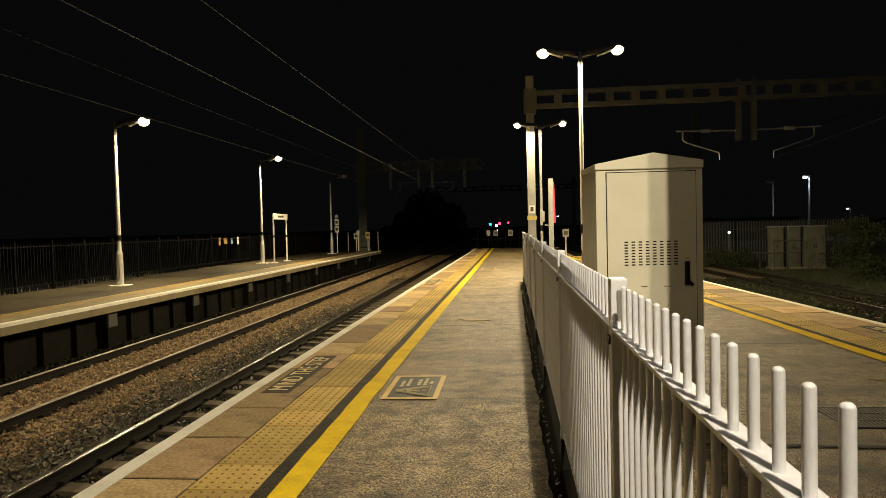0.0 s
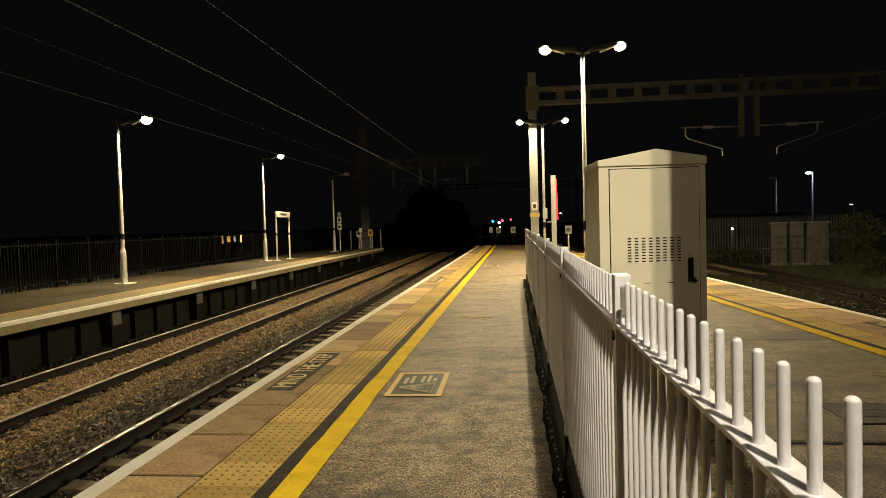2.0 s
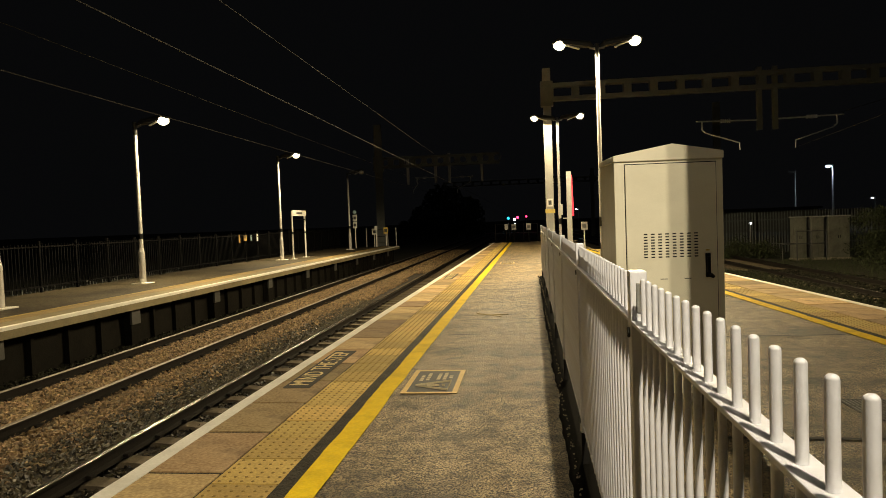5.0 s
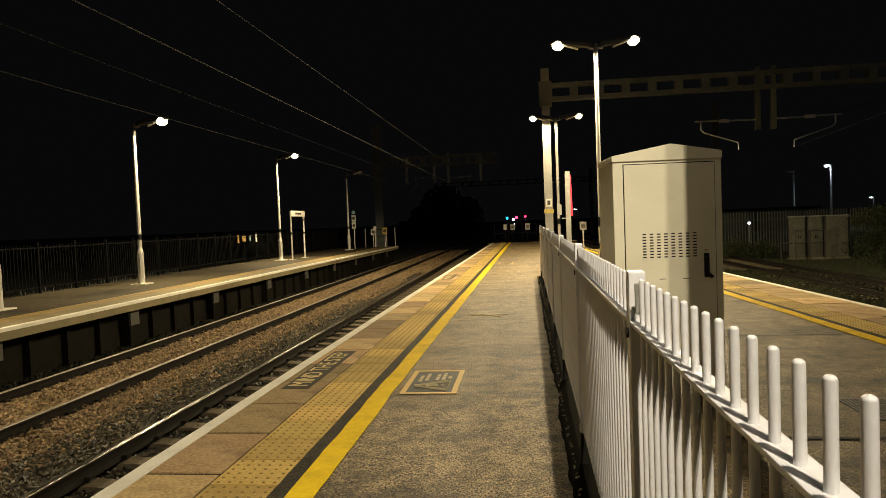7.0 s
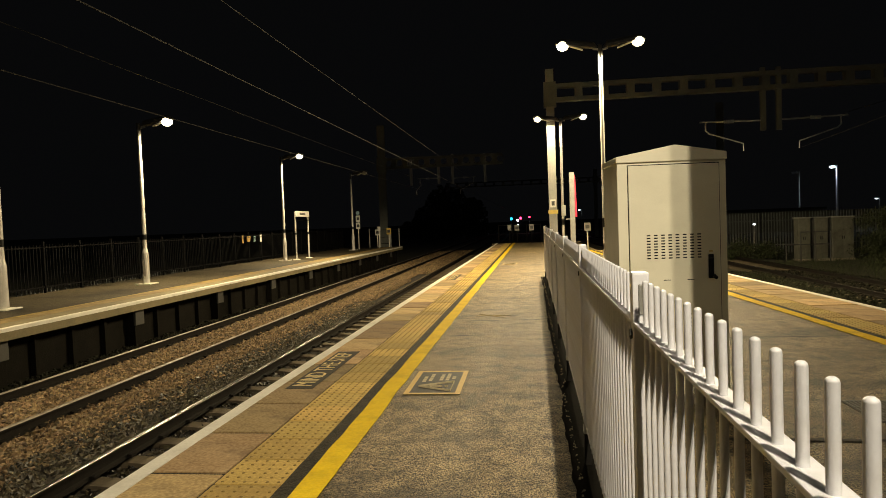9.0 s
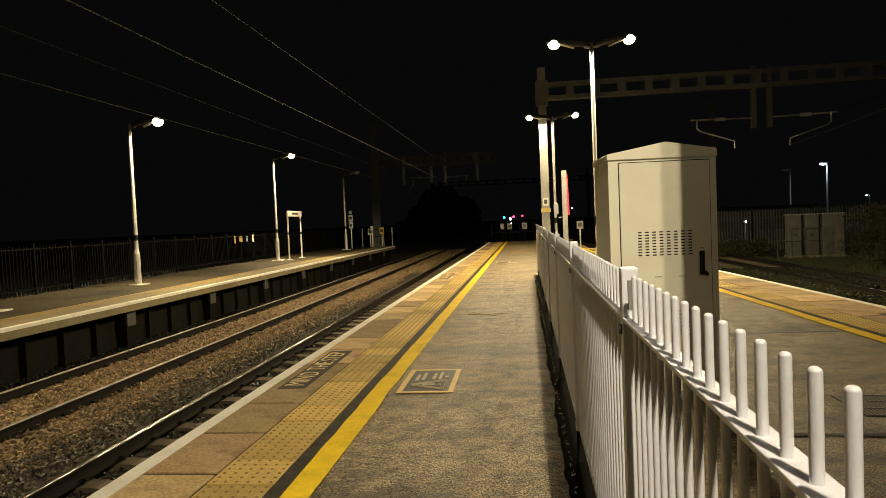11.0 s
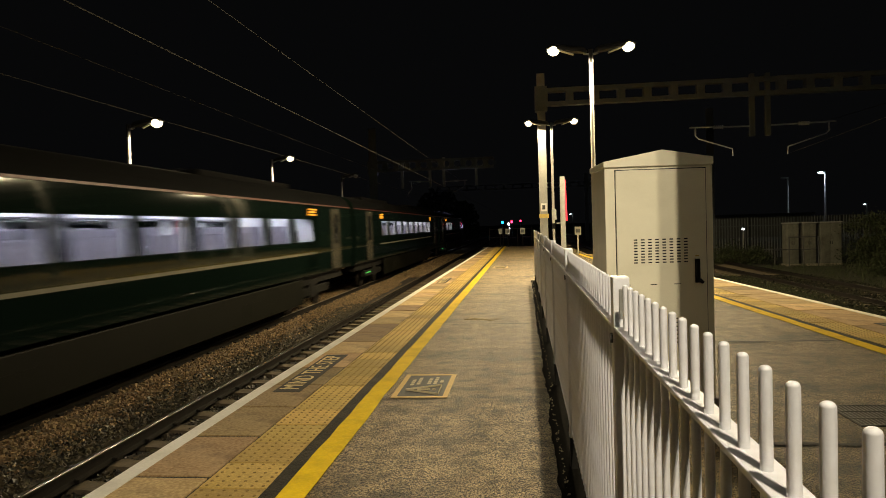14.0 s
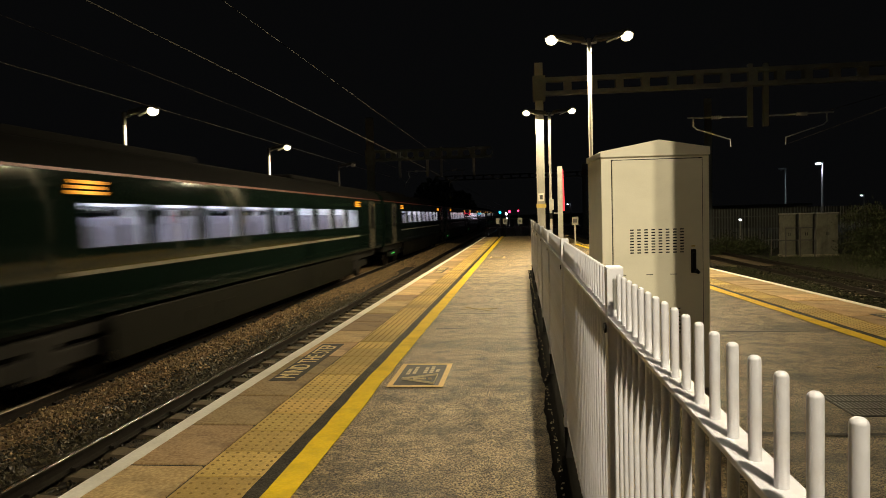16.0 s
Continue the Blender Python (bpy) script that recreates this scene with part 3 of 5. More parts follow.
while y < 17.2:
    wob = 0.8 * wob + rg.uniform(-0.008, 0.008)
    gx = 2.68 + 0.0068 * max(0.0, y - 2.0)
    cur = [bm.verts.new((gx + dx, y, z)) for dx, z in ((wob - 0.105, -0.03), (wob - 0.098, 0.0065), (0.10, 0.0065), (0.105, -0.03))]
    if prev:
        for q in range(3):
            bm.faces.new((prev[q], prev[q + 1], cur[q + 1], cur[q]))
    prev = cur
    y += 0.06
part("gully", bm, "gully_black", platform, "black drainage gully with the shade under the fence in its colour")
for ya, yb, sx in ((2.0, 6.0, 2.635), (6.0, 11.0, 2.66), (11.0, 17.0, 2.70)):
    stones("gully_litter", sx - 0.012, sx + 0.012, ya, yb, 90, "panel_pale", "small pale litter lying in the gully", size=0.006, zoff=-RAIL_Z + 0.192, seed=int(ya), flat=0.004)

# dark mortar bed in which the slabs lie
painted_bed = bmesh.new()
prev = None
for k in range(-13, 44):
    yy = 0.2 + k * 1.0
    dx = 0.008 * max(0.0, yy - 6.0)
    cur = [painted_bed.verts.new((dx + x, yy, z)) for x, z in ((0.02, -0.06), (0.02, -0.0075), (COPE + TACT, -0.0075), (COPE + TACT, -0.06))]
    if prev:
        for q in range(3):
            painted_bed.faces.new((prev[q], prev[q + 1], cur[q + 1], cur[q]))
    prev = cur
part("mortar_bed", painted_bed, "joint", platform, "dark mortar between the slabs")
# copings and tactile slabs: two shared pieces
bm = bmesh.new()
box(bm, 0.0, COPE - 0.016, 0.017, 0.745, -0.08, 0.0, 0.004)
COPING = finish("coping_stone", bm, "coping")
bm = bmesh.new()
box(bm, 0.0, COPER - 0.016, 0.017, 0.745, -0.08, 0.0, 0.004)
COPING_WIDE = finish("coping_stone", bm, "coping")
bm = bmesh.new()
box(bm, 0.0, TACT - 0.006, 0.006, 0.394, -0.06, 0.0)
for i in range(6):
    for j in range(6):
        bmesh.ops.create_cone(bm, cap_ends=True, segments=7, radius1=0.0105, radius2=0.0065, depth=0.005,
                              matrix=Matrix.Translation((0.0333 + 0.0667 * i, 0.0333 + 0.0667 * j, 0.0025)))
for fc in bm.faces:
    fc.material_index = 1 if fc.calc_center_median().z > 0.0012 else 0
TACTILE = finish("tactile_slab", bm, "tactile")
TACTILE.materials.append(M["tactile_dot"])
rng = random.Random(4)
EDGE0 = 3.958 - 0.762 * 3
y = EDGE0 - 0.762 * 19
while y < PLAT_Y1 - 0.7:
    shared("coping_stone", COPING, platform, pose(drift(y), y, rng.uniform(-0.003, 0.003)))
    y += 0.762
y = 0.2 - 0.4 * 32
while y < PLAT_Y1 - 0.4:
    shared("tactile_slab", TACTILE, platform, pose(COPE + drift(y), y, rng.uniform(-0.002, 0.002)))
    y += 0.4
turn = math.degrees(math.atan(0.045))
y = 4.0
while y < 30:
    shared("coping_stone", COPING_WIDE, platform, pose(right_edge(y), y, rng.uniform(-0.003, 0.003), 0, 0, turn + 180) @ Matrix.Translation((0, -0.762, 0)))
    y += 0.762
y = 4.0
while y < 30:
    shared("tactile_slab", TACTILE, platform, pose(right_edge(y) - COPER, y, rng.uniform(-0.002, 0.002), 0, 0, turn + 180) @ Matrix.Translation((0, -0.4, 0)))
    y += 0.4


def painted_line(name, material, x0, x1, y0, y1, z, label, parent, wob=0.006, xf=None, step=0.12, seed=1):
    """A brushed line of paint with slightly uneven edges."""
    rg = random.Random(seed)
    bm = bmesh.new()
    prev = None
    y, a, b = y0, 0.0, 0.0
    while y < y1:
        a = 0.7 * a + rg.uniform(-wob, wob)
        b = 0.7 * b + rg.uniform(-wob, wob)
        ox = xf(y) if xf else 0
        cur = [bm.verts.new(p) for p in ((ox + x0 + a, y, z - 0.004), (ox + x0 + a, y, z), (ox + x1 + b, y, z), (ox + x1 + b, y, z - 0.004))]
        if prev:
            for i in range(3):
                bm.faces.new((prev[i], prev[i + 1], cur[i + 1], cur[i]))
        prev = cur
        y += step
    return part(name, bm, material, parent, label)


painted_line("white_edge_line", "white_paint", 0.004, 0.118, -12.6, PLAT_Y1, 0.0045, "white painted platform edge", platform, 0.002, drift)
painted_line("yellow_line", "yellow_paint", 1.085, 1.245, -12.6, PLAT_Y1, 0.010, "thick yellow painted safety line", platform, 0.0045, drift, seed=3)
painted_line("dark_strip", "asphalt_strip", COPE + TACT + 0.002, 1.09, -12.6, PLAT_Y1, 0.0055, "dark asphalt strip beside the tactile slabs", platform, 0.003, drift, seed=5)
painted_line("white_edge_line", "white_paint", -0.118, -0.004, 3.0, 31, 0.0045, "white painted platform edge", platform, 0.002, right_edge)
painted_line("yellow_line", "yellow_paint", -1.445, -1.285, 3.0, 31, 0.010, "thick yellow painted safety line", platform, 0.006, right_edge, seed=8)
painted_line("dark_strip", "asphalt_strip", -1.29, -COPER - TACT - 0.002, 3.0, 31, 0.0055, "dark asphalt strip beside the tactile slabs", platform, 0.003, right_edge, seed=6)

# tarred joints across the asphalt
def ragged(name, material, xa, xb, y, half, z, label, rough_edge=0.02):
    bm = bmesh.new()
    prev = None
    n = max(8, int((xb - xa) / 0.05))
    for i in range(n + 1):
        x = xa + (xb - xa) * i / n
        w = half * (0.7 + 0.5 * random.random())
        yy = y + rough_edge * noise.noise((x * 2.3, y, 0))
        cur = [bm.verts.new((x, yy - w, z)), bm.verts.new((x, yy + w, z))]
        if prev:
            bm.faces.new((prev[0], cur[0], cur[1], prev[1]))
        prev = cur
    part(name, bm, material, platform, label)


for y, xa, xb in ((9.85, 1.40, 2.52), (8.2, 3.6, 5.9), (4.6, 3.6, 5.2), (8.6, 1.38, 1.75), (13.6, 1.5, 2.5)):
    ragged("surface_joint", "joint", xa, xb, y, 0.02, 0.0075, "dark tarred joint across the asphalt")
bm = bmesh.new()
bar(bm, (1.62, 10.55, 0.005), (2.0, 10.15, 0.005), 0.03, 0.004)
bar(bm, (1.55, 10.35, 0.006), (2.1, 10.36, 0.006), 0.03, 0.004)
part("survey_mark", bm, "yellow_worn", platform, "worn yellow survey mark on asphalt")
bm = bmesh.new()
bar(bm, (5.52, 6.42, 0.006), (6.0, 6.0, 0.006), 0.03, 0.004)
bar(bm, (5.52, 6.42, 0.007), (6.1, 6.38, 0.007), 0.03, 0.004)
part("survey_mark", bm, "yellow_worn", platform, "worn yellow survey mark on asphalt")


# ---- stencils on the platform ----
def step_stencil(m):
    t = thing("stencil_sign", "dark stencil box with pale letters MIND THE STEP", "sign", m)
    bm = bmesh.new()
    box(bm, -0.85, 0.85, -0.125, 0.125, 0.003, 0.0055)
    part("backing", bm, "stencil_dark", t)
    me = text_mesh("MIND THE STEP", 0.262, 0.0008)
    me.materials.clear()
    me.materials.append(M["stencil_pale"])
    o = shared("lettering", me, t, pose(0, 0.0, 0.0066) @ Matrix.Diagonal((0.83, 1.0, 1, 1)))
    return t


step_stencil(pose(0.325, 6.80, 0, 0, 0, 90))
step_stencil(pose(0.42, 17.75, 0, 0, 0, 90))
step_stencil(pose(right_edge(8.6) - 0.33, 8.6, 0, 0, 0, turn - 90))


def warning_panel(m):
    """Length along local x, its top towards local +y."""
    t = thing("floor_panel", "yellow-bordered grey floor panel with a warning triangle", "floor sign", m)
    w, h = 0.87, 0.48
    bm = bmesh.new()
    box(bm, -w / 2, w / 2, -h / 2, h / 2, 0.002, 0.006)
    part("backing", bm, "panel_grey", t)
    bm = bmesh.new()
    b = 0.045
    box(bm, -w / 2, w / 2, -h / 2, -h / 2 + b, 0.003, 0.0075)
    box(bm, -w / 2, w / 2, h / 2 - b, h / 2, 0.003, 0.0075)
    box(bm, -w / 2, -w / 2 + b, -h / 2 + b, h / 2 - b, 0.003, 0.0075)
    box(bm, w / 2 - b, w / 2, -h / 2 + b, h / 2 - b, 0.003, 0.0075)
    part("border", bm, "panel_yellow", t)
    bm = bmesh.new()
    p = [Vector((-0.34, -0.15, 0.0075)), Vector((-0.02, -0.15, 0.0075)), Vector((-0.18, 0.15, 0.0075))]
    for i in range(3):
        bar(bm, p[i], p[(i + 1) % 3], 0.004, 0.028)
    bar(bm, (-0.18, 0.05, 0.0075), (-0.18, -0.06, 0.0075), 0.004, 0.026)
    bar(bm, (-0.18, -0.085, 0.0075), (-0.18, -0.11, 0.0075), 0.004, 0.026)
    part("triangle", bm, "panel_pale", t)
    for y, xa, xb in ((0.13, -0.0, 0.22), (0.075, 0.03, 0.30), (-0.02, 0.05, 0.28), (-0.075, 0.05, 0.33), (-0.13, 0.1, 0.2)):
        bm = bmesh.new()
        x = xa
        k = 0
        while x < xb:
            box(bm, x, min(xb, x + 0.055), y - 0.016, y + 0.016, 0.0055, 0.0075)
            x += 0.07
        part("text_bar", bm, "panel_pale", t)
    return t


warning_panel(pose(1.545, 6.17, 0, 0, 0, 90))
warning_panel(pose(1.76, 22.7, 0, 0, 0, 90))

# drain cover on the island
drain = thing("drain_cover", "steel drain grating set in asphalt", "drain", pose(5.1, 5.25, 0.0))
bm = bmesh.new()
box(bm, -0.45, 0.45, -0.27, 0.27, -0.02, 0.003)
part("pit", bm, "stencil_dark", drain)
for i in range(30):
    bm = bmesh.new()
    box(bm, -0.435 + 0.03 * i, -0.427 + 0.03 * i, -0.25, 0.25, -0.01, 0.006)
    part("slat", bm, "galvanised", drain)
for yb in (-0.255, -0.09, 0.08, 0.245):
    bm = bmesh.new()
    box(bm, -0.44, 0.45, yb, yb + 0.010, -0.01, 0.0075)
    part("crossbar", bm, "galvanised", drain)


# ---- fence of white round-topped bars ----
FX = 2.68
PITCH = 0.0750
RAIL_TOP = 1.145


def fence_x(y):
    return FX + 0.0068 * max(0.0, y - 2.0)


bm = bmesh.new()
tube(bm, (0, 0, 0.19), (0, 0, 1.256), 0.0072, seg=12)
ball(bm, (0, 0, 1.256), 0.0072, (1, 1, 0.8), 12, 6)
PALE = finish("pale", bm, "white_steel", True)
bm = bmesh.new()
box(bm, -0.022, 0.022, -0.027, 0.027, 0.185, 1.276, 0.005)
POST = finish("post", bm, "white_steel")
# lowest stretch of the post, its shade in the gully put into near-black colour
bm = bmesh.new()
box(bm, -0.019, 0.019, -0.024, 0.024, 0.0, 0.19)
SHADED_FOOT = finish("post_foot", bm, "bogie")
bm = bmesh.new()
tube(bm, (-0.028, 0, 1.11), (0.028, 0, 1.11), 0.014, seg=8)
BOLT = finish("bolt", bm, "black")
bm = bmesh.new()
box(bm, -0.007, 0.007, -0.030, -0.0265, 1.165, 1.245, 0.003)
SLOT = finish("slot", bm, "galvanised")
posts = [-3.98, -0.0, 2.10, 4.16, 6.2, 8.3, 10.4, 12.5, 14.6, 16.6]
for pa, pb in zip(posts[1:], posts[2:]):
    f = thing("fence_panel", "white painted steel fence panel with round-topped bars", "fence", pose(fence_x(pa), pa, 0, 0, 0, -math.degrees(math.atan2(fence_x(pb) - fence_x(pa), pb - pa))), group="fence panels on the island platform")
    L = pb - pa
    if pa != 0:
        shared("post", POST, f, pose(0, 0, 0))
        shared("post_foot", SHADED_FOOT, f, pose(0, 0, 0))
        shared("slot", SLOT, f, pose(0, 0, 0))
        for zz in (1.11, 0.25):
            shared("bolt", BOLT, f, pose(0, 0.0, zz - 1.11))
    for z, nm in ((RAIL_TOP, "top_rail"), (0.225, "bottom_rail")):
        bm = bmesh.new()
        hw = 0.022 if z > 1 else 0.010
        box(bm, -hw, hw, 0.027, L - 0.027, z - 0.009, z, 0.002)
        part(nm, bm, "white_steel", f)
    y = 0.06
    off = (1.93 - pa) % PITCH
    y = off if off > 0.05 else off + PITCH
    while y < L - 0.045:
        if pa + y > 0.2:
            shared("pale", PALE, f, pose(0, y, 0))
        y += PITCH
end_post = tagged(new("end_post", POST), "white steel end post of the fence", "fence post")
end_post.matrix_basis = pose(fence_x(16.6), 16.6, 0)
shared("post_foot", SHADED_FOOT, end_post, pose(0, 0, 0))


# ---- equipment cabinet ----
def equipment_cabinet():
    t = thing("equipment_cabinet", "tall beige steel equipment cabinet with pitched top", "cabinet", pose(3.47, 5.45, 0, 0, 0, 4))
    w, d, h = 0.39, 0.56, 1.825
    bm = bmesh.new()
    box(bm, -w - 0.018, w, 0, d, 0.0, h, 0.006)
    part("body", bm, "cabinet", t)
    bm = bmesh.new()
    e = 0.004
    prof = [(-w - 0.026, h), (w + e, h), (w + e, h + 0.058), (0.02, h + 0.122), (-w - 0.026, h + 0.045)]
    sweep(bm, prof, (-0.018, d + 0.02))
    bmesh.ops.bevel(bm, geom=list(bm.edges), offset=0.004, segments=1, affect="EDGES")
    part("roof", bm, "cabinet", t)
    bm = bmesh.new()
    box(bm, -w + 0.062, w - 0.055, -0.014, 0.0, 0.10, h - 0.025, 0.004)
    door = part("door", bm, "cabinet", t)
    bm = bmesh.new()
    for a in ((-w + 0.056, -w + 0.062, 0.094, h - 0.019), (w - 0.055, w - 0.049, 0.094, h - 0.019)):
        box(bm, a[0], a[1], -0.003, 0.001, a[2], a[3])
    box(bm, -w + 0.056, w - 0.049, -0.003, 0.001, h - 0.025, h - 0.018)
    part("door_gap", bm, "black", door)
    for i in range(8):
        for j in range(9):
            bm = bmesh.new()
            x, z = -0.190 + 0.053 * i, 1.105 + 0.0215 * j
            box(bm, x - 0.0135, x + 0.0135, -0.0165, -0.012, z - 0.0045, z + 0.0045)
            part("vent_slot", bm, "black", door)
    for i in range(2):
        for j in range(7):
            bm = bmesh.new()
            x, z = 0.10 + 0.05 * i, 0.50 + 0.03 * j
            box(bm, x - 0.0135, x + 0.0135, -0.0165, -0.012, z - 0.0045, z + 0.0045)
            part("vent_slot", bm, "black", door)
    bm = bmesh.new()
    box(bm, 0.245, 0.282, -0.030, -0.012, 0.945, 1.125, 0.006)
    box(bm, 0.250, 0.277, -0.046, -0.028, 0.985, 1.10, 0.006)
    tube(bm, (0.275, -0.035, 0.965), (0.30, -0.035, 0.945), 0.016, 0.012, 8)
    part("handle", bm, "black", door, "black swing handle with lock")
    bm = bmesh.new()
    tube(bm, (0.268, -0.037, 0.958), (0.268, -0.030, 0.958), 0.007, seg=8)
    part("lock", bm, "rail_head", door)
    bm = bmesh.new()
    box(bm, 0.25, 0.278, -0.0155, -0.013, 1.142, 1.152)
    part("badge", bm, "sign_yellow", door)
    for x in (-0.06, 0.115, -0.26):
        bm = bmesh.new()
        box(bm, x - 0.025, x + 0.025, -0.0158, -0.0125, 0.937, 0.942)
        part("slot", bm, "black", door)
    bm = bmesh.new()
    ball(bm, (0.14, 0.1, h + 0.10), 0.012)
    ball(bm, (-w - 0.01, 0.1, h - 0.03), 0.009)
    part("bolt_head", bm, "galvanised", t)
    bm = bmesh.new()
    box(bm, -w - 0.03, w + 0.03, -0.03, d + 0.03, -0.0, 0.07, 0.005)
    part("plinth", bm, "concrete", t)
    return t


equipment_cabinet()


# ---- lamps ----
def lamp_column(m, height, heads, label, lit=True, shoulder=0.94, band=1.34, reach=0.95, r=0.052, group="platform lamps"):
    t = thing("platform_lamp", label, "lamp", m, group=group)
    bm = bmesh.new()
    tube(bm, (0, 0, 0), (0, 0, shoulder), 0.098, 0.092, 16)
    tube(bm, (0, 0, shoulder), (0, 0, shoulder + 0.14), 0.092, 0.062, 16)
    part("base_sleeve", bm, "pole_steel", t, smooth=True)
    bm = bmesh.new()
    tube(bm, (0, 0, shoulder + 0.13), (0, 0, height), 0.062, r, 16)
    part("pole", bm, "pole_steel", t, smooth=True)
    bm = bmesh.new()
    tube(bm, (0, 0, band), (0, 0, band + 0.16), 0.066, seg=16)
    part("black_band", bm, "black", t, smooth=True)
    if len(heads) == 2:
        bm = bmesh.new()
        tube(bm, (0, 0, 1.17), (0, 0, 1.42), 0.069, seg=16)
        part("black_band", bm, "black", t, smooth=True)
    bm = bmesh.new()
    tube(bm, (0, 0, height - 0.25), (0, 0, height + 0.12), 0.064, 0.06, 14)
    part("top_sleeve", bm, "sign_dark", t, smooth=True)
    bm = bmesh.new()
    box(bm, -0.24, 0.24, -0.24, 0.24, 0.0, 0.03, 0.006)
    part("base_plate", bm, "white_paint", t)
    bm = bmesh.new()
    box(bm, -0.05, 0.05, -0.104, -0.09, 0.25, 0.75, 0.005)
    part("hatch", bm, "pole_steel", t)
    for s in heads:
        far_out = 1.02 if len(heads) == 2 else 0.92
        turned = pose(0, 0, height + 0.0) @ pose(0, 0, 0, 0, 0, -90 * s) @ pose(0, 0, 0, 9, 0, 0)
        bm = bmesh.new()
        bar(bm, (0, 0, height - 0.02), (s * 0.2, 0, height + 0.01), 0.05, 0.05)
        part("arm", bm, "galvanised", t)
        bm = bmesh.new()
        prof = [(-0.13, 0.0), (0.13, 0.0), (0.12, 0.08), (0.05, 0.16), (-0.05, 0.16), (-0.12, 0.08)]
        sweep(bm, prof, (0.10, 0.2, 0.42, 0.7, far_out + 0.06, far_out + 0.2),
              lambda y: (0, {0.10: 0.25, 0.2: 0.7}.get(y, 0.6 if y > far_out + 0.1 else 1.0), 0, 0.4 if y < 0.15 or y > far_out + 0.1 else 1.0))
        hd = part("lamp_head", bm, "sign_dark", t, m=turned)
        bm = bmesh.new()
        bar(bm, (0, 0.46, -0.075), (0, far_out - 0.14, 0.005), 0.10, 0.03)
        part("reflector", bm, "sign_white", hd, "pale reflector plate under the lamp head")
        bm = bmesh.new()
        ball(bm, (0, far_out, -0.02), 0.165, (1.0, 1.0, 0.85), 18, 12)
        part("lens", bm, "lamp_lens" if lit else "sign_white", hd, "glowing warm lamp lens" if lit else "unlit lamp lens", smooth=True)
    return t


lamp_column(pose(4.49, 19.1, 0), 6.02, (-1, 1), "tall twin-headed steel platform lamp, lit", shoulder=0.32, band=0.55)
lamp_column(pose(3.97, 30.9, 0), 5.82, (-1, 1), "tall twin-headed steel platform lamp, lit", shoulder=0.32, band=0.55)
lamp_column(pose(-9.03, 19.06, FZ), 4.69, (1,), "single-armed steel platform lamp, lit")
lamp_column(pose(-9.15, 31.0, FZ), 4.81, (1,), "single-armed steel platform lamp, lit")
lamp_column(pose(-9.03, 7.2, FZ), 4.69, (1,), "single-armed steel platform lamp, lit")
lamp_column(pose(-8.75, 13.2, FZ), 4.69, (), "plain pale steel column with black band")
lamp_column(pose(-8.72, 42.0, FZ), 4.77, (1,), "single-armed steel platform lamp, unlit", lit=False)


# ---- far platform ----
FPX = -6.34
far = thing("far_platform", "opposite platform with cream edge beam on piers", "platform", pose(0, 0, FZ), kind="structure")
FY0, FY1 = -20.0, 46.2
bm = bmesh.new()
box(bm, -10.9, FPX - 0.02, FY0, FY1, -0.20, -0.004)
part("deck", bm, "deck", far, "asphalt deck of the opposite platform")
bm = bmesh.new()
box(bm, FPX - 0.09, FPX, FY0, FY1, -0.205, 0.001, 0.006)
part("edge_beam", bm, "edge_concrete", far, "cream concrete edge beam")
bm = bmesh.new()
box(bm, FPX - 0.03, FPX + 0.004, 3.0, FY1, -0.055, 0.0055)
part("painted_nosing", bm, "white_paint", far, "white painted nosing of the edge")
# wall, piers and studs carry the shade under the deck in their colour
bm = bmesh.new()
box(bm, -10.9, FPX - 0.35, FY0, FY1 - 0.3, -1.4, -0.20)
part("back_wall", bm, "wall_shaded", far)
painted_line("white_edge_line", "white_paint", FPX - 0.13, FPX - 0.002, 3.0, FY1, 0.006, "white painted platform edge", far, 0.002)
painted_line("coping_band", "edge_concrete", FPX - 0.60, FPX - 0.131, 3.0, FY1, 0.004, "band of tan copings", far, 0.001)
painted_line("tactile_band", "tactile_far", FPX - 1.0, FPX - 0.602, 3.0, FY1, 0.005, "band of yellow tactile slabs", far, 0.001)
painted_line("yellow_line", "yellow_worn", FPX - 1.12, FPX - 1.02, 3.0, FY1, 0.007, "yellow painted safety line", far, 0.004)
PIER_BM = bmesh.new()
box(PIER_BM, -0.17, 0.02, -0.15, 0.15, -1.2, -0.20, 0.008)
PIER = finish("pier", PIER_BM, "wall_shaded")
CAP_BM = bmesh.new()
box(CAP_BM, -0.02, 0.035, -0.17, 0.17, -0.55, -0.225, 0.01)
CAP = finish("pier_cap", CAP_BM, "panel_grey")
y = 6.33
while y < 45:
    shared("pier", PIER, far, pose(FPX - 0.16, y, 0))
    shared("pier_cap", CAP, far, pose(FPX - 0.135, y, 0))
    y += 4.06
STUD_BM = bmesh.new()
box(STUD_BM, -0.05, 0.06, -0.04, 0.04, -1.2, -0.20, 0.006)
STUD = finish("stud", STUD_BM, "wall_shaded")
y = 5.3
while y < 45:
    shared("stud", STUD, far, pose(FPX - 0.31, y, 0))
    y += 1.015

# dark fence behind the far platform
bm = bmesh.new()
box(bm, -0.008, 0.008, -0.012, 0.012, 0.05, 1.32)
FBAR = finish("fence_bar", bm, "dark_fence")
bm = bmesh.new()
box(bm, -0.03, 0.03, -0.03, 0.03, 0.0, 1.40, 0.004)
FPOST = finish("fence_post", bm, "dark_fence")
y = 8.0
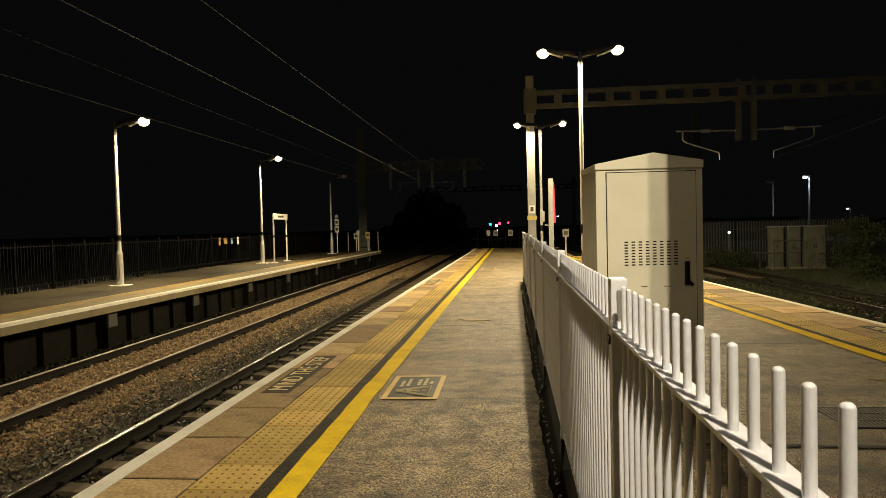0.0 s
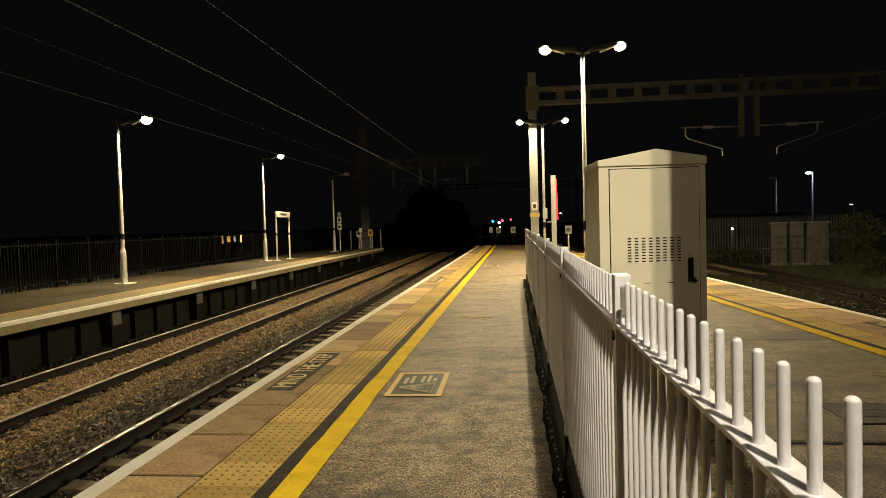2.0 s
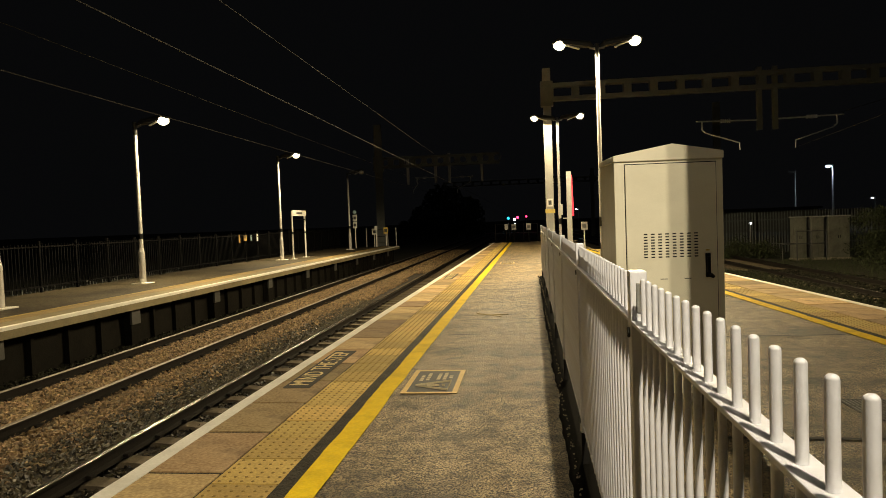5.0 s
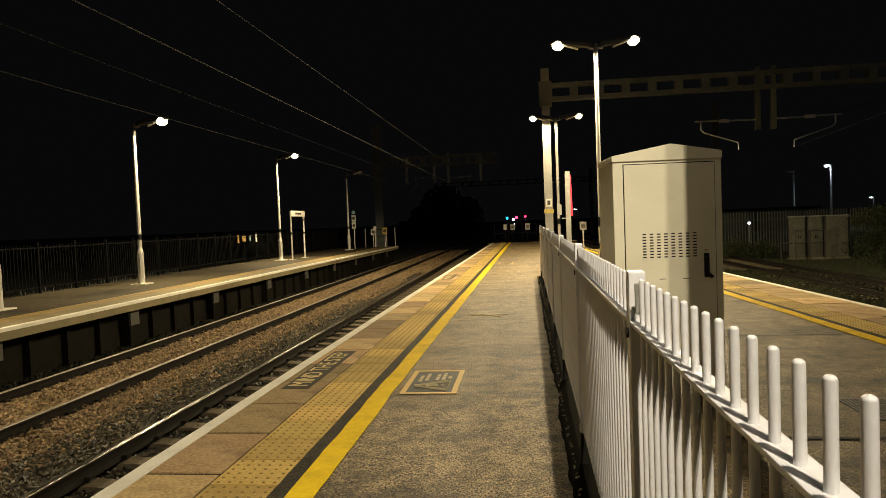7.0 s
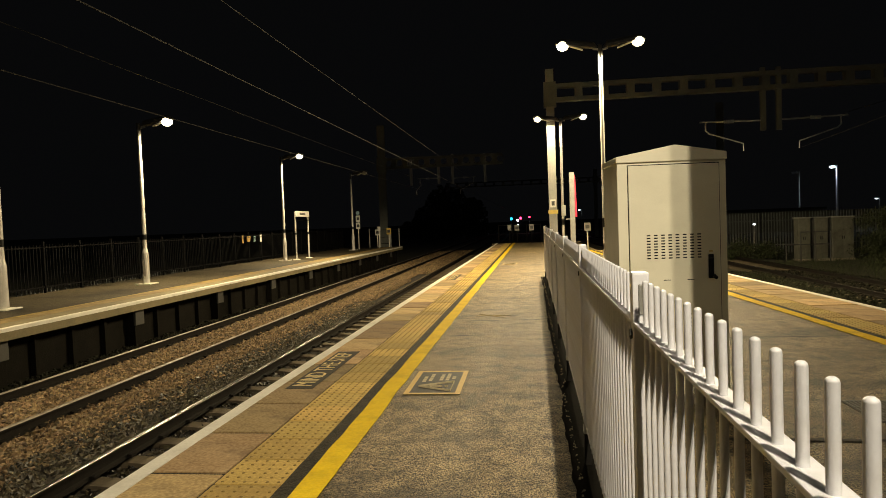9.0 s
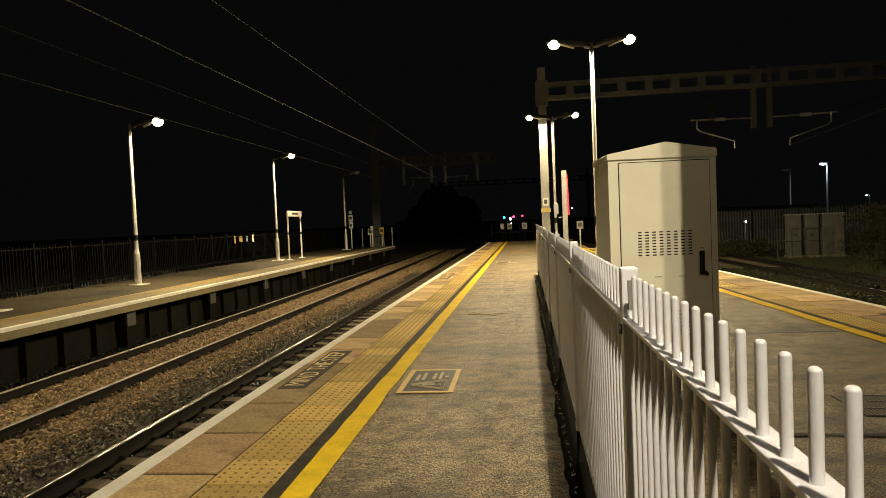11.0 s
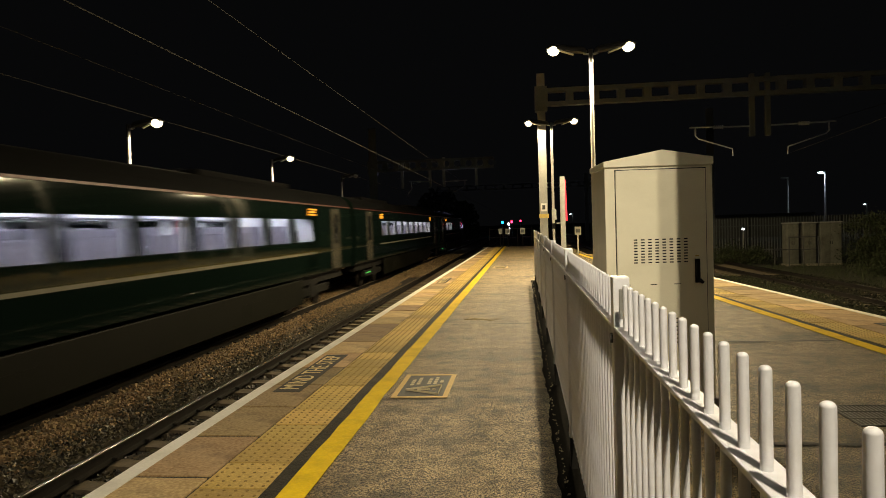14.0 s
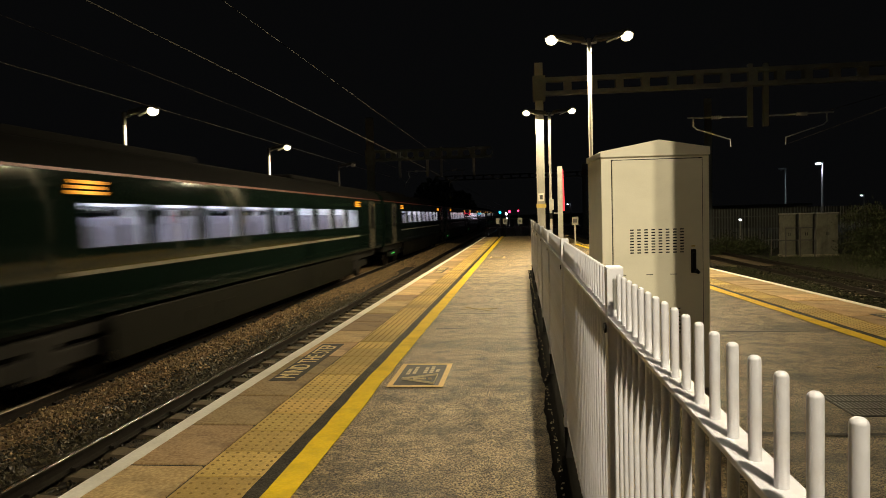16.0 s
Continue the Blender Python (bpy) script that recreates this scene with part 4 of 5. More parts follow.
while y < 46.0:
    f = thing("dark_fence_panel", "black steel fence panel behind the opposite platform", "fence", pose(-10.75, y, FZ), group="dark fence panels")
    shared("post", FPOST, f, pose(0, 0, 0))
    for z in (0.16, 1.24):
        bm = bmesh.new()
        box(bm, -0.014, 0.014, 0.03, 1.47, z - 0.02, z + 0.02)
        part("rail", bm, "dark_fence", f)
    for i in range(1, 12):
        shared("bar", FBAR, f, pose(0, 0.125 * i, 0))
    y += 1.5

# low pale pickets behind the dark fence
bm = bmesh.new()
box(bm, -0.01, 0.01, -0.032, 0.032, -0.3, 0.17)
fv = [v for v in bm.verts if v.co.z > 0]
for v in fv:
    v.co.y *= 0.45
PICKET = finish("picket", bm, "palisade_steel")
for k in range(5):
    f = thing("picket_row", "low row of pale pickets behind the dark fence", "fence", pose(-11.0, 14.4 + 2.2 * k, FZ - 0.06), group="low picket rows")
    for i in range(14):
        if (i * 7 + k * 3) % 11:
            shared("picket", PICKET, f, pose(0, 0.155 * i, 0.02 * math.sin(i * 2.3 + k)))
    bm = bmesh.new()
    box(bm, -0.03, -0.01, -0.05, 2.15, -0.25, -0.2)
    part("rail", bm, "galvanised", f)

# posters on the dark fence
for y, w, h, mt, lb in ((29.75, 0.16, 0.36, "sign_orange", "narrow yellow notice"), (30.4, 0.36, 0.26, "sign_orange", "orange notice"),
                        (31.1, 0.2, 0.26, "sign_blue", "pale blue notice"), (31.85, 0.18, 0.36, "sign_white", "white notice")):
    t = thing("notice", lb + " fixed on the dark fence", "notice", pose(-10.70, y, 1.03))
    bm = bmesh.new()
    box(bm, 0.0, 0.02, -w / 2, w / 2, -h / 2, h / 2, 0.003)
    part("board", bm, mt, t)
    bm = bmesh.new()
    box(bm, 0.019, 0.023, -w / 3, w / 3, 0.04, 0.09)
    part("text_bar", bm, "sign_dark", t)

# station name board
t = thing("name_board", "white station name board on two posts", "sign", pose(-8.68, 32.2, FZ))
for y in (-0.93, 0.93):
    bm = bmesh.new()
    tube(bm, (0, y, 0), (0, y, 2.32), 0.042, seg=10)
    p = part("post", bm, "pole_steel", t, smooth=True)
    bm = bmesh.new()
    tube(bm, (0, y, 1.22), (0, y, 1.32), 0.046, seg=10)
    part("black_band", bm, "black", p)
    bm = bmesh.new()
    box(bm, -0.14, 0.14, y - 0.14, y + 0.14, 0, 0.03, 0.005)
    part("base_plate", bm, "white_paint", p)
bm = bmesh.new()
box(bm, 0.03, 0.06, -1.0, 1.0, 2.08, 2.36, 0.008)
b = part("board", bm, "sign_white", t)
bm = bmesh.new()
box(bm, 0.059, 0.063, -0.42, 0.42, 2.18, 2.27)
part("name_bar", bm, "panel_grey", b)
bm = bmesh.new()
box(bm, -0.02, 0.03, -0.93, 0.93, 1.9, 1.94)
part("crossbar", bm, "dark_fence", t)


def plate_sign(m, w, h, material, label, post=True, z=1.9, legend=True, plates=1, post_material="pole_steel"):
    t = thing("sign_post", label, "sign", m)
    if post:
        bm = bmesh.new()
        tube(bm, (0, 0.03, 0), (0, 0.03, z + h / 2), 0.035, seg=8)
        part("post", bm, post_material, t)
    for k in range(plates):
        zz = z - k * (h + 0.05)
        bm = bmesh.new()
        box(bm, -w / 2, w / 2, -0.015, 0.0, zz - h / 2, zz + h / 2, 0.003)
        p = part("plate", bm, material, t)
        if legend:
            bm = bmesh.new()
            if k % 2:
                tube(bm, (0, -0.019, zz), (0, -0.014, zz), w * 0.36, seg=16)
            else:
                box(bm, -w * 0.32, w * 0.32, -0.018, -0.014, zz - h * 0.22, zz + h * 0.22)
            part("legend", bm, "sign_dark", p)
    return t


post_sign = plate_sign(pose(-8.72, 43.4, FZ), 0.27, 0.42, "sign_white", "tall post with two white plates and a blue disc", z=2.02, plates=2)
bm = bmesh.new()
tube(bm, (0, -0.02, 2.4), (0, 0.0, 2.4), 0.12, seg=16)
part("disc", bm, "sign_blue", post_sign, "pale blue round disc")
# end barrier of the far platform with two plates
t = thing("end_barrier", "dark railing closing the far platform end", "railing", pose(-8.6, 46.0, FZ))
for x in (0, 0.75, 1.5, 2.1):
    bm = bmesh.new()
    box(bm, x - 0.03, x + 0.03, -0.03, 0.03, 0, 1.3)
    part("post", bm, "galvanised", t)
for z in (0.25, 0.7, 1.2):
    bm = bmesh.new()
    box(bm, 0, 2.1, -0.015, 0.015, z - 0.015, z + 0.015)
    part("rail", bm, "dark_fence", t)
plate_sign(pose(-8.02, 45.9, FZ), 0.32, 0.42, "sign_white", "white and red plate on the end barrier", z=1.05)
plate_sign(pose(-7.2, 45.9, FZ), 0.32, 0.44, "sign_yellow", "pale yellow plate on the end barrier", z=1.10)
plate_sign(pose(-7.8, 45.5, FZ), 0.2, 0.28, "sign_white", "small white plate on a thin post", z=1.3, legend=False)


# ---- overhead line gantries ----
def gantry(y, x0, x1, zb, zt, mast_w, label, mast_top, round_holes=False, masts=(0,), drops=(), pitch=1.15, mast_material="mast_steel"):
    t = thing("overhead_gantry", label, "gantry", pose(0, y, 0))
    for mx in masts:
        bm = bmesh.new()
        w = mast_w / 2
        box(bm, mx - w, mx + w, -0.16, -0.13, -1.2, mast_top)
        box(bm, mx - w, mx + w, 0.13, 0.16, -1.2, mast_top)
        box(bm, mx - 0.02, mx + 0.02, -0.13, 0.13, -1.2, mast_top)
        m_ = part("mast", bm, mast_material, t, "steel H-section mast")
        bm = bmesh.new()
        box(bm, mx - w - 0.1, mx + w + 0.1, -0.215, 0.215, zb - 0.25, zt + 0.12)
        part("mast_head", bm, "beam_steel", m_)
    for z, nm in ((zt - 0.07, "top_chord"), (zb + 0.07, "bottom_chord")):
        bm = bmesh.new()
        box(bm, x0, x1, -0.2, 0.2, z - 0.09, z + 0.09)
        part(nm, bm, "beam_steel", t)
    x = x0 + 0.35
    while x < x1:
        bm = bmesh.new()
        box(bm, x - 0.17, x + 0.17, -0.19, 0.19, zb + 0.1, zt - 0.1)
        if round_holes:
            cx, cz, r = x + pitch / 2, (zb + zt) / 2, (zt - zb) / 2 - 0.13
            for k in range(12):
                a0, a1 = math.tau * k / 12, math.tau * (k + 1) / 12
                bar(bm, (cx + r * math.cos(a0), -0.19, cz + r * math.sin(a0)), (cx + r * math.cos(a1), -0.19, cz + r * math.sin(a1)), 0.07, 0.07)
        part("web_plate", bm, "beam_steel", t)
        x += pitch
    for dx, z0, z1, arm, reg in drops:
        bm = bmesh.new()
        box(bm, dx - 0.1, dx + 0.1, -0.1, 0.1, z0, z1)
        d = part("drop_tube", bm, "galvanised" if round_holes else "beam_steel", t)
        if arm:
            s = math.copysign(1, arm)
            bm = bmesh.new()
            tube(bm, (dx, 0, z0 + 0.45), (dx + arm * 0.45, 0, z0 + 0.47), 0.035, seg=8)
            tube(bm, (dx + arm * 0.62, 0, z0 + 0.48), (dx + arm, 0, z0 + 0.5), 0.035, seg=8)
            part("cantilever_tube", bm, "pole_steel", d)
            bm = bmesh.new()
            for k in range(5):
                tube(bm, (dx + arm * (0.46 + 0.033 * k), 0, z0 + 0.47), (dx + arm * (0.475 + 0.033 * k), 0, z0 + 0.47), 0.085, seg=10)
            part("insulator", bm, "sign_white", d)
            bm = bmesh.new()
            tube(bm, (dx + arm * 0.9, 0, z0 + 0.5), (dx + arm * 0.9, 0, z0 + 0.12), 0.035, seg=8)
            tube(bm, (dx + arm * 0.9, 0, z0 + 0.12), (dx + arm * 0.85, 0, z0 - 0.02), 0.03, seg=8)
            tube(bm, (dx + arm * 0.85, 0, z0 - 0.02), (dx + reg, 0, z0 - 0.52), 0.028, seg=8)
            tube(bm, (dx + reg, 0, z0 - 0.52), (dx + reg * 0.98, 0, z0 - 0.84), 0.024, seg=8)
            part("registration_arm", bm, "pole_steel", d)
    return t


gantry(31.5, 3.35, 26.0, 6.80, 7.55, 0.36, "pale steel overhead gantry across the outer tracks", 8.26, masts=(3.56, 25.8),
       drops=((12.80, 5.0, 7.75, -2.7, -0.85), (13.46, 5.0, 7.75, 2.85, 0.85)))
# far masts take the darker beam steel, so their dimness is in the colour
gantry(55.0, -9.7, 0.5, 6.10, 6.95, 0.62, "overhead gantry with perforated beam over the far tracks", 9.7, True, masts=(-9.5,),
       drops=((-7.05, 4.65, 6.95, 0, 0), (-4.75, 4.7, 6.9, -1.75, -1.9), (-3.6, 4.65, 7.1, 1.9, 0.6), (-0.95, 4.7, 7.0, 0, 0)), pitch=0.92, mast_material="beam_steel")
gantry(95.0, -9.0, 16.0, 6.4, 7.1, 0.5, "distant unlit steel overhead gantry", 8.2, masts=(11.8,), pitch=1.3, mast_material="beam_steel")

# lone mast beyond the outer tracks
t = thing("overhead_mast", "dark steel mast beyond the outer tracks", "mast", pose(18.8, 60.0, -1.3))
bm = bmesh.new()
box(bm, -0.28, 0.28, -0.16, -0.12, 0.0, 12.1)
box(bm, -0.28, 0.28, 0.12, 0.16, 0.0, 12.1)
box(bm, -0.02, 0.02, -0.12, 0.12, 0.0, 12.1)
part("column", bm, "beam_steel", t)
bm = bmesh.new()
box(bm, -0.45, 0.45, -0.4, 0.4, 0.0, 0.15, 0.02)
part("footing", bm, "concrete", t)

# label plates on the lit mast
t = thing("mast_label", "white number plate above a yellow band on the mast", "label", pose(3.56, 31.32, 0))
bm = bmesh.new()
box(bm, -0.13, 0.13, -0.02, 0.0, 1.98, 2.34, 0.004)
part("plate", bm, "sign_white", t)
bm = bmesh.new()
box(bm, -0.07, 0.07, -0.024, -0.019, 2.06, 2.26)
part("text_bar", bm, "sign_dark", t)
bm = bmesh.new()
box(bm, -0.22, 0.22, -0.012, 0.0, 1.68, 1.86)
part("yellow_band", bm, "sign_yellow", t)


def wire(label, pts, r):
    bm = bmesh.new()
    prev = None
    for p in pts:
        cur = [bm.verts.new((p[0] + r * math.cos(a), p[1], p[2] + r * math.sin(a))) for a in [math.tau * k / 6 for k in range(6)]]
        if prev:
            for k in range(6):
                bm.faces.new((prev[k], prev[(k + 1) % 6], cur[(k + 1) % 6], cur[k]))
        prev = cur
    return tagged(part("overhead_wire", bm, "wire_metal", smooth=True), label, "wire")


def sag(x0, y0, z0, x1, y1, z1, drop, n=10):
    return [(x0 + (x1 - x0) * i / n, y0 + (y1 - y0) * i / n, z0 + (z1 - z0) * i / n - drop * 4 * (i / n) * (1 - i / n)) for i in range(n + 1)]


wire("overhead contact wire above the far track", sag(-4.9, -60, 3.80, -4.9, 250, 3.85, 0.0, 4), 0.008)
wire("messenger wire above the far track", sag(-4.9, -5, 4.6, -4.95, 55, 4.6, 0.14, 14), 0.006)
wire("overhead contact wire above the near track", sag(-1.45, -60, 3.42, -1.45, 250, 3.75, 0.0, 4), 0.0075)
wire("messenger wire above the near track", sag(-1.45, -5, 4.42, -1.5, 55, 4.6, 0.06, 14), 0.006)
wire("messenger wire over the outer tracks", sag(14.4, 31.5, 4.2, 15.2, 5, 5.9, 0.1, 8), 0.012)
wire("messenger wire over the outer tracks", sag(16.2, 31.5, 5.6, 20.0, 12, 6.6, 0.1, 8), 0.012)

# ---- totem with a red glowing edge, beyond the fence ----
t = thing("totem", "grey upright totem with a red glowing edge panel", "sign", pose(4.08, 26.0, 0))
bm = bmesh.new()
box(bm, -0.10, 0.09, -0.05, 0.10, 0, 3.18, 0.012)
part("column", bm, "galvanised", t)
bm = bmesh.new()
vs = [bm.verts.new(p) for p in ((0.095, -0.02, 1.50), (0.165, -0.02, 1.50), (0.125, -0.02, 3.02), (0.095, -0.02, 3.08))]
vb = [bm.verts.new((v.co.x, 0.06, v.co.z)) for v in vs]
bm.faces.new(vs)
bm.faces.new(vb[::-1])
for i in range(4):
    bm.faces.new((vs[i], vs[(i + 1) % 4], vb[(i + 1) % 4], vb[i]))
part("red_panel", bm, "red_led", t, "red glowing edge panel")
bm = bmesh.new()
box(bm, -0.42, -0.25, -0.04, 0.06, 1.55, 1.95, 0.01)
box(bm, -0.25, -0.1, 0.0, 0.03, 1.4, 1.44)
part("control_box", bm, "galvanised", t)
plate_sign(pose(5.0, 30.5, 0), 0.28, 0.36, "sign_dull", "white and red prohibition plate on a thin post", z=1.05)
plate_sign(pose(6.3, 33.0, 0), 0.3, 0.36, "sign_dull", "white plate on a post by the track", z=1.3)

# ---- platform end: barrier, plates, ramp ----
bm = bmesh.new()
a = [bm.verts.new(p) for p in ((0.03, PLAT_Y1, -0.01), (5.7, PLAT_Y1, -0.01), (5.5, PLAT_Y1 + 9, -1.15), (0.03, PLAT_Y1 + 9, -1.15))]
b = [bm.verts.new((v.co.x, v.co.y, -1.3)) for v in a]
bm.faces.new(a)
bm.faces.new(b)
for i in range(4):
    bm.faces.new((a[i], a[(i + 1) % 4], b[(i + 1) % 4], b[i]))
tagged(part("platform_ramp", bm, "asphalt"), "asphalt ramp at the platform end", "ramp", kind="structure")
t = thing("end_barrier", "dark railing across the platform end", "railing", pose(0.5, 43.6, 0))
for x in (0.0, 0.9, 1.8, 2.7):
    bm = bmesh.new()
    box(bm, x - 0.025, x + 0.025, -0.025, 0.025, 0, 1.2)
    part("post", bm, "dark_fence", t)
for z in (0.6, 1.15):
    bm = bmesh.new()
    box(bm, 0.0, 2.7, -0.015, 0.015, z - 0.015, z + 0.015)
    part("rail", bm, "dark_fence", t)
plate_sign(pose(1.2, 43.4, 0), 0.22, 0.36, "sign_dull", "white plate on the platform end barrier", z=1.0, legend=False, post_material="dark_fence")
plate_sign(pose(1.68, 43.4, 0), 0.3, 0.36, "sign_dull", "grey and white plate on the platform end barrier", z=0.98, post_material="dark_fence")
plate_sign(pose(2.62, 43.4, 0), 0.3, 0.4, "sign_dull", "white plate with small text on the platform end barrier", z=0.98, post_material="dark_fence")


# ---- distant signals ----
def signal(x, y, z, material, r, label):
    t = thing("railway_signal", label, "signal", pose(x, y, 0))
    bm = bmesh.new()
    tube(bm, (0, 0.2, -1.2), (0, 0.2, z + 0.6), 0.08, seg=8)
    part("post", bm, "galvanised", t)
    bm = bmesh.new()
    box(bm, -0.3, 0.3, 0.0, 0.18, z - 0.6, z + 0.6, 0.03)
    part("head", bm, "black", t)
    bm = bmesh.new()
    ball(bm, (0, -0.02, z), r, (1, 0.4, 1))
    part("lens", bm, material, t, smooth=True)


signal(-1.25, 150, 1.9, "green_signal", 0.30, "distant green-blue railway signal")
signal(0.10, 150, 1.55, "white_signal", 0.27, "distant white signal light")
signal(0.80, 152, 2.0, "red_signal", 0.30, "distant red railway signal")
signal(2.75, 150, 2.15, "red_signal", 0.22, "distant red railway signal")
signal(0.2, 154, 0.55, "white_signal", 0.14, "distant white signal light")

# ---- right-hand lineside ----
def location_case(x, y, w, h, d):
    t = thing("location_case", "grey steel lineside equipment case", "cabinet", pose(x, y, -1.25), group="lineside cases")
    bm = bmesh.new()
    box(bm, -w / 2, w / 2, 0, d, 0.12, h, 0.015)
    part("body", bm, "case_steel", t)
    bm = bmesh.new()
    box(bm, -w / 2 - 0.04, w / 2 + 0.04, -0.05, d + 0.05, h, h + 0.06, 0.01)
    part("roof", bm, "galvanised", t)
    for s in (-1, 1):
        bm = bmesh.new()
        box(bm, s * w / 4 - w / 4 + 0.03, s * w / 4 + w / 4 - 0.03, -0.02, 0.0, 0.2, h - 0.08, 0.006)
        dr = part("door", bm, "case_steel", t)
        bm = bmesh.new()
        box(bm, s * 0.05 - 0.015, s * 0.05 + 0.015, -0.04, -0.02, h * 0.5, h * 0.5 + 0.16)
        part("handle", bm, "black", dr)
    bm = bmesh.new()
    box(bm, -w / 2 - 0.05, w / 2 + 0.05, -0.05, d + 0.05, 0, 0.12)
    part("plinth", bm, "concrete", t)


location_case(16.72, 37.4, 0.62, 2.25, 0.6)
location_case(17.56, 37.4, 0.66, 2.25, 0.6)
location_case(18.62, 37.4, 1.06, 2.25, 0.6)
t = thing("lineside_railing", "low tubular railing in front of the cases", "railing", pose(15.3, 36.0, -1.25))
for x in (0.0, 0.7, 1.4, 2.1):
    bm = bmesh.new()
    tube(bm, (x, 0, 0), (x, 0, 1.6 if x > 0.6 else 1.0), 0.03, seg=8)
    part("post", bm, "sign_dark", t)
for z in (0.95, 1.58):
    bm = bmesh.new()
    tube(bm, (0.0 if z < 1.2 else 0.7, 0, z), (2.1, 0, z), 0.03, seg=8)
    part("rail", bm, "sign_dark", t)

bm = bmesh.new()
v0 = [(-0.035, 0.0, 0), (0.035, 0.0, 0), (0.035, 0.0, 2.3), (0.0, 0.0, 2.42), (-0.035, 0.0, 2.3)]
f0 = [bm.verts.new(p) for p in v0]
f1 = [bm.verts.new((p[0] * 0.9, 0.012, p[2])) for p in v0]
bm.faces.new(f0)
bm.faces.new(f1[::-1])
for i in range(5):
    bm.faces.new((f0[i], f0[(i + 1) % 5], f1[(i + 1) % 5], f1[i]))
SPIKE = finish("pale", bm, "palisade_steel")
for k in range(4):
    f = thing("palisade_panel", "galvanised palisade fence panel with pointed pales", "fence", pose(13.1 + 2.75 * k, 40.5 + 0.5 * k, -1.0, 0, 0, 10), group="palisade fence by the track")
    for i in range(16):
        shared("pale", SPIKE, f, pose(0.17 * i, 0, 0))
    for z in (0.5, 1.9):
        bm = bmesh.new()
        box(bm, -0.05, 2.7, 0.012, 0.05, z - 0.025, z + 0.025)
        part("rail", bm, "palisade_steel", f)


def bush(x, y, z, rx, rz, n, seed, label):
    """Twigs with many small leaves."""
    rg = random.Random(seed)
    t = thing("bush", label, "bush", pose(x, y, z))
    bm = bmesh.new()
    tips = []
    for i in range(26):
        a, el = rg.uniform(0, math.tau), rg.uniform(0.35, 1.45)
        r = rg.uniform(0.55, 1.0)
        p = Vector((math.cos(a) * math.cos(el) * rx * r, math.sin(a) * math.cos(el) * rx * r, math.sin(el) * rz * r))
        mid = p * 0.5 + Vector((rg.uniform(-.15, .15), rg.uniform(-.15, .15), 0.15))
        tube(bm, (0, 0, 0), mid, 0.03, 0.018, 5, False)
        tube(bm, mid, p, 0.018, 0.006, 5, False)
        tips += [mid, p]
    part("twigs", bm, "bark", t)
    verts, faces = [], []
    for i in range(n):
        c = rg.choice(tips) + Vector((rg.gauss(0, 0.24), rg.gauss(0, 0.24), rg.gauss(0, 0.2)))
        if c.z < 0.02:
            c.z = rg.uniform(0.02, 0.3)
        s = rg.uniform(0.035, 0.08)
        q = Euler((rg.uniform(0, 6.28), rg.uniform(0, 6.28), rg.uniform(0, 6.28))).to_matrix()
        k = len(verts)
        verts += [tuple(c + q @ Vector(p) * s) for p in ((-1, 0, 0), (0, -0.5, 0.12), (1, 0, 0), (0, 0.5, 0.12))]
        faces.append((k, k + 1, k + 2, k + 3))
    me = bpy.data.meshes.new("leaves")
    me.from_pydata(verts, [], faces)
    me.materials.append(M["leaf"])
    o = new("leaves", me)
    o.parent = t
    return t


def weeds(x0, x1, y0, y1, n, seed, label):
    """Thin grass blades scattered over the ballast."""
    rg = np.random.default_rng(seed)
    root = np.stack([rg.uniform(x0, x1, n), rg.uniform(y0, y1, n), np.full(n, RAIL_Z - 0.2)], 1)
    root += np.stack([0.25 * np.sin(root[:, 1] * 2.1), 0.2 * np.sin(root[:, 0] * 5.3), np.zeros(n)], 1)
    a, h, lean = rg.uniform(0, math.tau, n), rg.uniform(0.06, 0.22, n), rg.normal(0, 0.07, (n, 2))
    side = np.stack([np.cos(a), np.sin(a), np.zeros(n)], 1) * 0.006
    tip = root + np.stack([lean[:, 0], lean[:, 1], h], 1)
    v = np.stack([root - side, root + side, tip], 1).reshape(-1, 3)
    me = bpy.data.meshes.new("weeds")
    me.from_pydata(v, [], np.arange(3 * n).reshape(-1, 3).tolist())
    me.materials.append(M["leaf"])
    tagged(new("weeds", me), label, "grass", kind="stuff")


weeds(7.3, 11.5, 8.0, 30.0, 26000, 8, "thin dull weeds growing through the dark ballast")
weeds(13.6, 22.0, 22.0, 36.0, 14000, 9, "rough grass beside the outer track")


